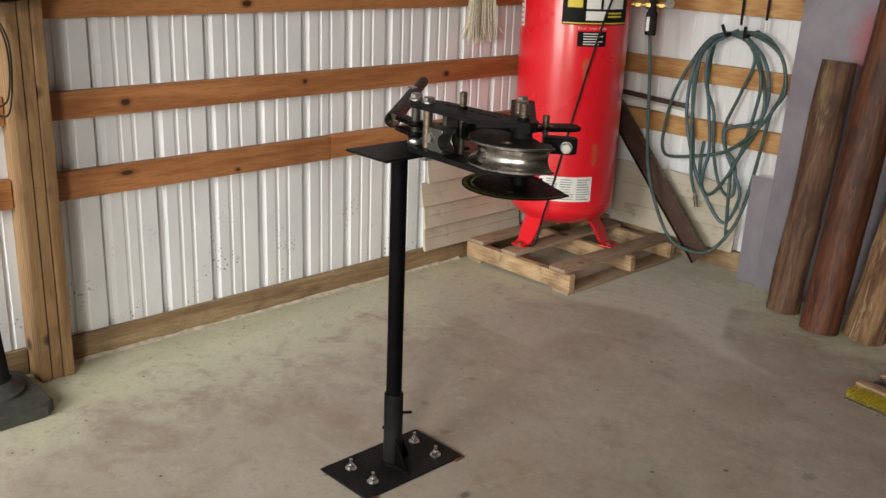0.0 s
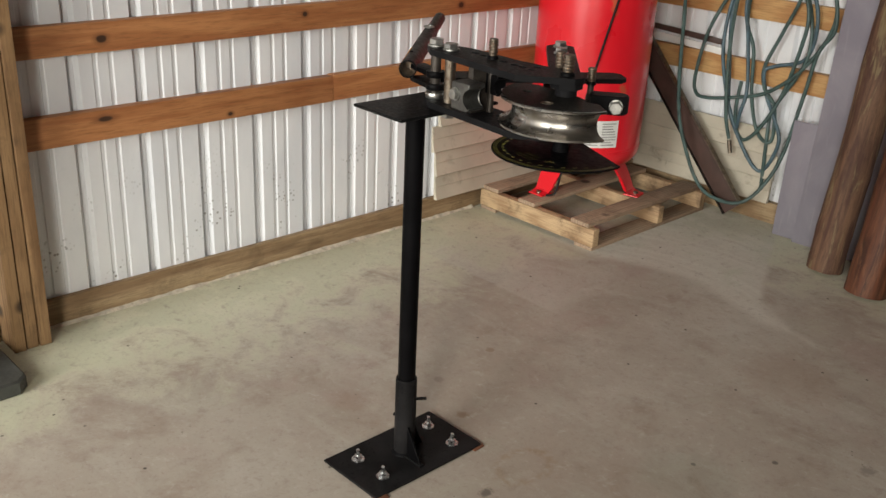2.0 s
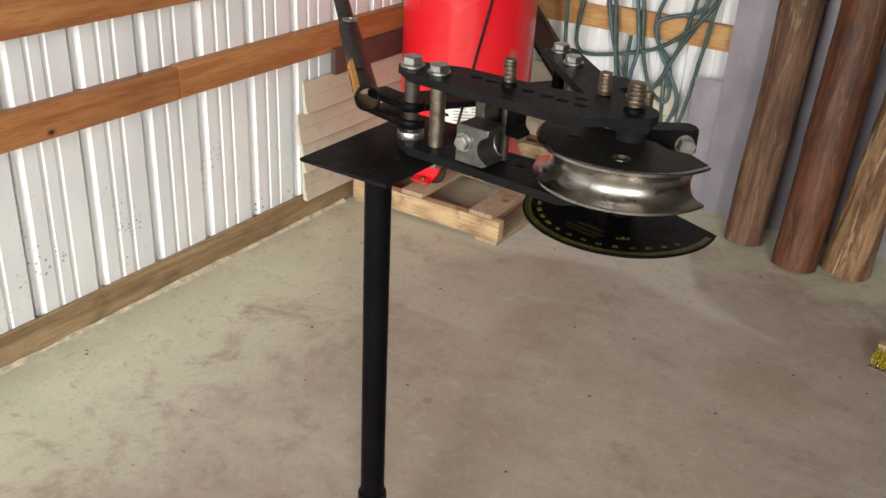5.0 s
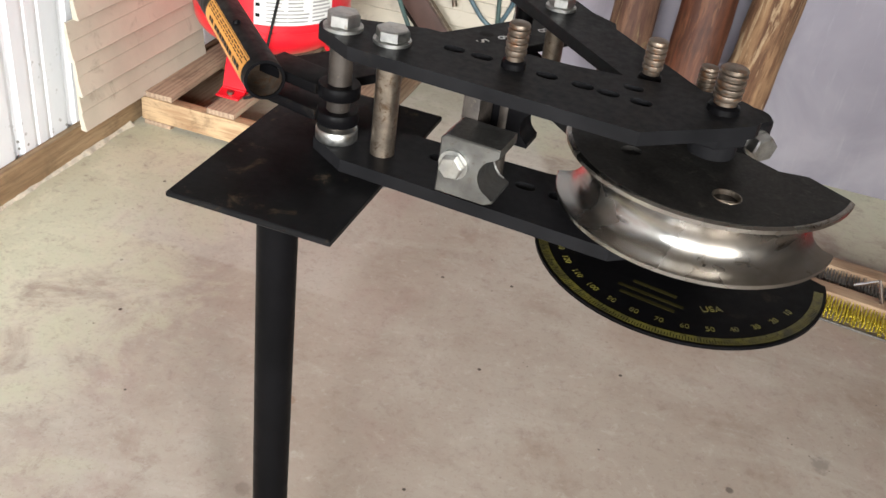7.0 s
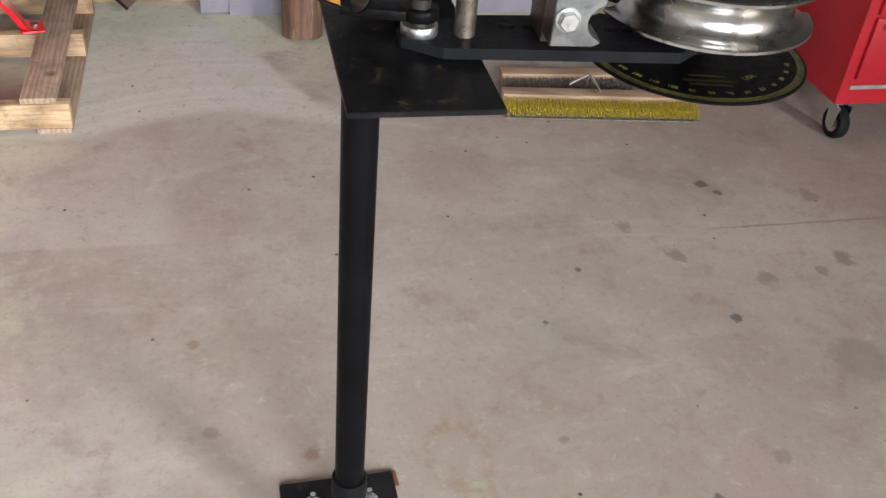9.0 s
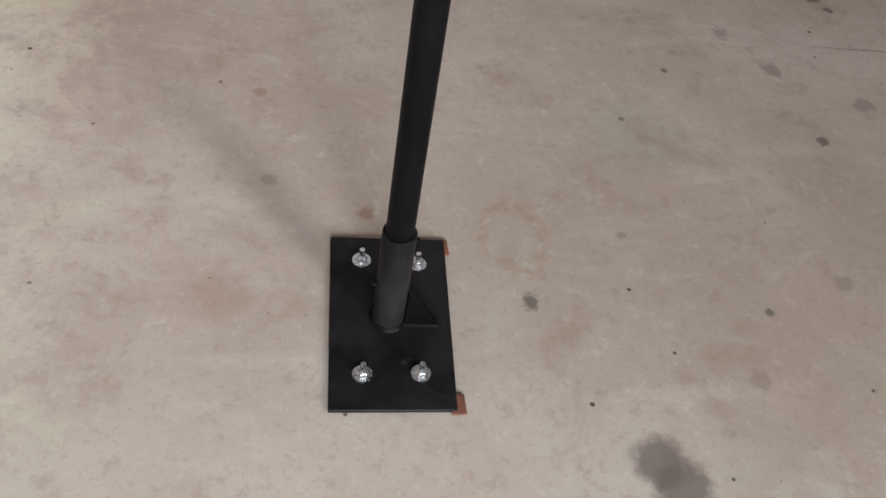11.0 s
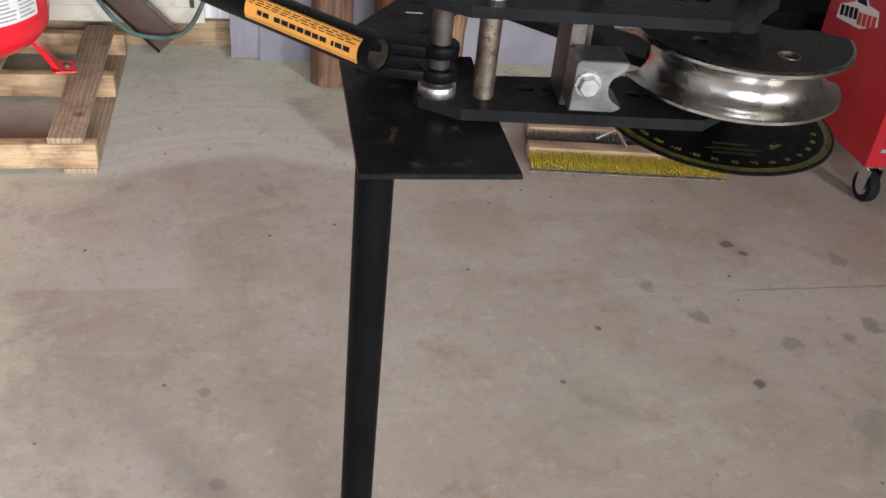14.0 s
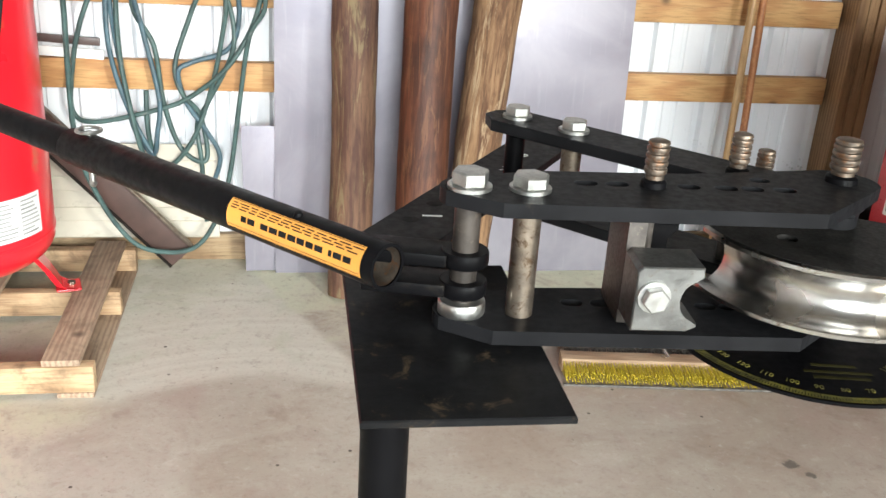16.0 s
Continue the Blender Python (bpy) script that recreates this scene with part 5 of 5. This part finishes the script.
log((0.119, 2.066, 0.004), (0.127, 2.207, 1.04), 0.068, "log_a", "short weathered brown round post leaning on the sheet", 1.0)
log((0.320, 1.984, 0.004), (0.36, 2.17, 1.55), 0.078, "log_b", "tall reddish brown round post leaning on the sheet", 3.0)
log((0.470, 2.046, 0.004), (0.615, 2.205, 1.45), 0.072, "log_c", "pale peeled round post with rough bark streaks", 6.0, 0.12)

# ---- brooms ----
def push_broom(at, rz, length, bristle, label, tall, seed):
    br = empty_thing("push_broom", at, label, "broom", "brooms", rz)
    part("block", box(B(), 0.0, length, 0.055, 0.105, 0.008, 0.05, 0.004), "broom_block", br)
    rnd = random.Random(seed)
    cols = int(length / 0.0085)
    for i in range(cols):
        bm = B()
        x = 0.006 + (length - 0.012) * i / (cols - 1)
        for j in range(7):
            y0 = 0.056
            z0 = 0.012 + 0.005 * j
            dx = rnd.uniform(-0.0025, 0.0025)
            z1 = max(0.0015, z0 * 0.9 + rnd.uniform(-0.006, 0.004))
            rod(bm, (x + rnd.uniform(-0.002, 0.002), y0, z0), (x + dx, y0 - tall + rnd.uniform(-0.004, 0.002), z1), 0.0011, 0.0016, 5)
        part("tuft", bm, bristle, br)
    # dark strip in place of the shadow line under the bristles
    bm = box(B(), 0.0, length, 0.056 - tall - 0.009, 0.056 - tall - 0.001, 0.0005, 0.006, 0.001)
    part("bristle_edge", bm, "bristle", br, "dark strip standing in for the shadow line under the bristle tips")
    return br


b1 = push_broom((0.668, 1.470, 0.0), -6.5, 0.61, "yellow", "push broom head with yellow bristles lying on the floor", 0.058, 2)
b2 = push_broom((0.70, 1.60, 0.0), -4.0, 0.42, "bristle", "second broom head with grey bristles lying on the floor", 0.05, 7)
part("brace", sweep(B(), [(0.29, 0.08, 0.052), (0.285, 0.02, 0.085), (0.27, 0.10, 0.10), (0.22, 0.12, 0.055)], 0.005, 8), "chrome", b1)
for i, (x, mat) in enumerate(((1.40, "broom_wood"), (1.455, "girt"))):
    whole("broom_handle", rod(B(), (0, 0, 0), (0.05 - 0.1 * i * 0.3, 0.12, 1.5), 0.0125, n=18), mat, "round wooden broom handle leaning on the back wall", "broom handle", "leaning handles", m=Matrix.Translation((x, 2.20, 0.0)))

# ---- tool chest ----
chest = empty_thing("tool_chest", (1.615, 1.245, 0), "red rolling tool chest with chrome drawer pulls", "tool chest")
part("body", box(B(), 0.0, 0.68, 0.012, 0.44, 0.125, 0.98, 0.006), "red_chest", chest)
z = 0.205
for i, h in enumerate((0.20, 0.085, 0.085, 0.085, 0.13)):
    dr = part("drawer", box(B(), 0.035, 0.645, 0.0, 0.0125, z + 0.006, z + h - 0.004, 0.002), "red_chest", chest)
    bm = box(B(), 0.06, 0.62, -0.014, 0.0, z + h - 0.035, z + h - 0.018, 0.003)
    part("pull", bm, "chrome", dr, "chrome drawer pull")
    z += h
part("trim_line", box(B(), 0.03, 0.65, 0.008, 0.0118, 0.176, 0.188, 0.001), "print_grey", chest)
for x in (0.05, 0.63):
    for y in (0.06, 0.39):
        fork = part("caster", box(B(), x - 0.022, x + 0.022, y - 0.025, y + 0.025, 0.108, 0.1255, 0.002), "chrome", chest)
        for s in (-1, 1):
            part("fork_arm", prism(B(), [(-0.028, 0.11), (0.03, 0.11), (0.020, 0.046), (0.008, 0.036), (-0.008, 0.036), (-0.02, 0.046)], -0.0015, 0.0015, 0.0004, pose(x - 0.02 * s, y - 0.018, 0, 90, 0, 90)), "chrome", fork)
        wheel = part("wheel", lathe(B(), [(0.028, -0.016), (0.046, -0.016), (0.050, -0.010), (0.050, 0.010), (0.046, 0.016), (0.028, 0.016)], 32, m=pose(x, y - 0.02, 0.05, 0, 90, 0), closed=True), "rubber", fork)
        part("rim", lathe(B(), [(0.0, -0.012), (0.0285, -0.0165), (0.0285, 0.0165), (0.0, 0.0165)], 24, m=pose(x, y - 0.02, 0.05, 0, 90, 0)), "chrome", wheel)
# stickers on the chest's side: a jagged emblem, a red and white slip, a yellow tag
st = part("sticker", prism(B(), [(-0.105, -0.030), (0.02, -0.042), (0.105, -0.022), (0.098, 0.02), (0.045, 0.03), (0.01, 0.075), (-0.025, 0.03), (-0.095, 0.012)], 0.0002, 0.0008, 0.0, pose(0, 0, 0, 90, 0, -90)), "paper", chest, "jagged white sticker with dark and red blocks", pose(0, 0.285, 0.492, -11, 0, 0))
part("emblem", prism(B(), [(-0.018, 0.03), (0.04, 0.025), (0.01, 0.066)], 0.0009, 0.0012, 0.0, pose(0, 0, 0, 90, 0, -90)), "print_black", st)
for k in range(8):
    u = -0.09 + 0.0235 * k
    part("brand_bar", box(B(), -0.0012, -0.0009, -u - 0.019, -u, -0.020 - (0.012 if k > 3 else 0.0), 0.012 - (0.008 if k > 3 else 0.0)), "print_black" if k < 4 else "print_red", st)
st = part("sticker", box(B(), -0.0008, -0.0002, -0.032, 0.032, -0.048, 0.048), "paper", chest, "scuffed white and red sticker", pose(0, 0.082, 0.522, 8, 0, 0))
part("print_bar", box(B(), -0.0012, -0.0009, -0.027, 0.027, -0.024, 0.026), "print_red", st)
for z in (-0.038, 0.036):
    part("print_bar", box(B(), -0.0012, -0.0009, -0.024, 0.024, z - 0.004, z + 0.004), "print_grey", st)
st = part("sticker", box(B(), -0.0008, -0.0002, -0.045, 0.045, -0.025, 0.025), "print_yellow", chest, "yellow tag with dark print", pose(0, 0.062, 0.625, 6, 0, 0))
part("print_bar", box(B(), -0.0012, -0.0009, -0.035, 0.035, -0.012, 0.012), "print_black", st)

# dark case and clutter between the sheet and the chest
case = empty_thing("storage_case", (1.66, 1.98, 0), "dark brown storage case on the floor by the wall", "case")
part("body", box(B(), -0.30, 0.34, -0.17, 0.17, 0.004, 0.25, 0.03), "trunk", case)
part("lid", box(B(), -0.31, 0.35, -0.18, 0.18, 0.2505, 0.30, 0.02), "trunk", case)
part("latch", box(B(), -0.15, -0.10, -0.19, -0.1805, 0.22, 0.28, 0.004), "brass", case)
whole("black_crate", box(B(), -0.20, 0.24, -0.13, 0.13, 0.0, 0.07, 0.015), "dark", "flat black plastic crate on the brown case", "crate", m=Matrix.Translation((1.73, 1.99, 0.3005)))

# ---- drill press by the wall post ----
press_at = (-1.03, -0.765, 0)
drill = empty_thing("pedestal_machine", press_at, "black floor-standing pedestal machine with a cast base", "machine")
part("base", prism(B(), [(-0.16, -0.13), (-0.13, -0.16), (0.13, -0.16), (0.155, -0.13), (0.15, 0.12), (0.12, 0.15), (-0.13, 0.15), (-0.16, 0.12)], 0.0, 0.045, 0.006), "cast_green", drill, "grey-green cast base")
part("flange", lathe(B(), [(0.0, 0.045), (0.10, 0.045), (0.098, 0.055), (0.075, 0.068), (0.06, 0.09), (0.0, 0.09)], 36), "cast_green", drill, m=Matrix.Translation((-0.035, 0.02, 0)))
part("boot", lathe(B(), [(0.0, 0.088), (0.062, 0.088), (0.056, 0.10), (0.036, 0.34), (0.0, 0.34)], 36), "rubber", drill, m=Matrix.Translation((-0.035, 0.02, 0)))
part("column", lathe(B(), [(0.0, 0.339), (0.028, 0.339), (0.028, 1.25), (0.0, 1.25)], 28), "chrome", drill, m=Matrix.Translation((-0.035, 0.02, 0)))
part("head", box(B(), -0.11, 0.07, -0.22, 0.205, 1.235, 1.50, 0.03), "black", drill)
part("lever", rod(rod(B(), (-0.035, 0.02, 0.78), (-0.02, 0.10, 0.80), 0.008, n=12), (-0.022, 0.092, 0.797), (-0.018, 0.112, 0.803), 0.014, n=14), "rubber", drill)
for z in (2.0, 4.0):
    part("cord", sweep(B(), spline([(-0.04, 0.12, 1.24), (-0.01, 0.155 + 0.004 * z, 1.12), (0.0, 0.15, 1.0 - 0.02 * z), (-0.05, 0.10, 0.93)], 8), 0.003, 6), "rubber", drill)

# ---- small brush hanging on the wall ----
brush = empty_thing("hanging_broom", (W + 0.10, 1.44, 1.2), "hanging whisk broom with frayed straw bristles", "broom")
part("ferrule", box(B(), -0.02, 0.02, -0.07, 0.07, 0.03, 0.07, 0.008), "yellow", brush, "yellow binding")
rnd = random.Random(9)
for i in range(110):
    bm = B()
    y = rnd.uniform(-0.065, 0.065)
    x = rnd.uniform(-0.015, 0.015)
    sweep(bm, [(x, y, 0.035), (x * 1.4, y * 1.25, -0.10), (x * 1.8 + rnd.uniform(-0.01, 0.01), y * 1.6 + rnd.uniform(-0.02, 0.02), -0.16 + rnd.uniform(-0.02, 0.02))], 0.0022, 5)
    part("straw", bm, "straw", brush)
part("stick", rod(B(), (0, 0, 0.06), (-0.04, 0.0, 0.6), 0.012, n=14), "broom_wood", brush)
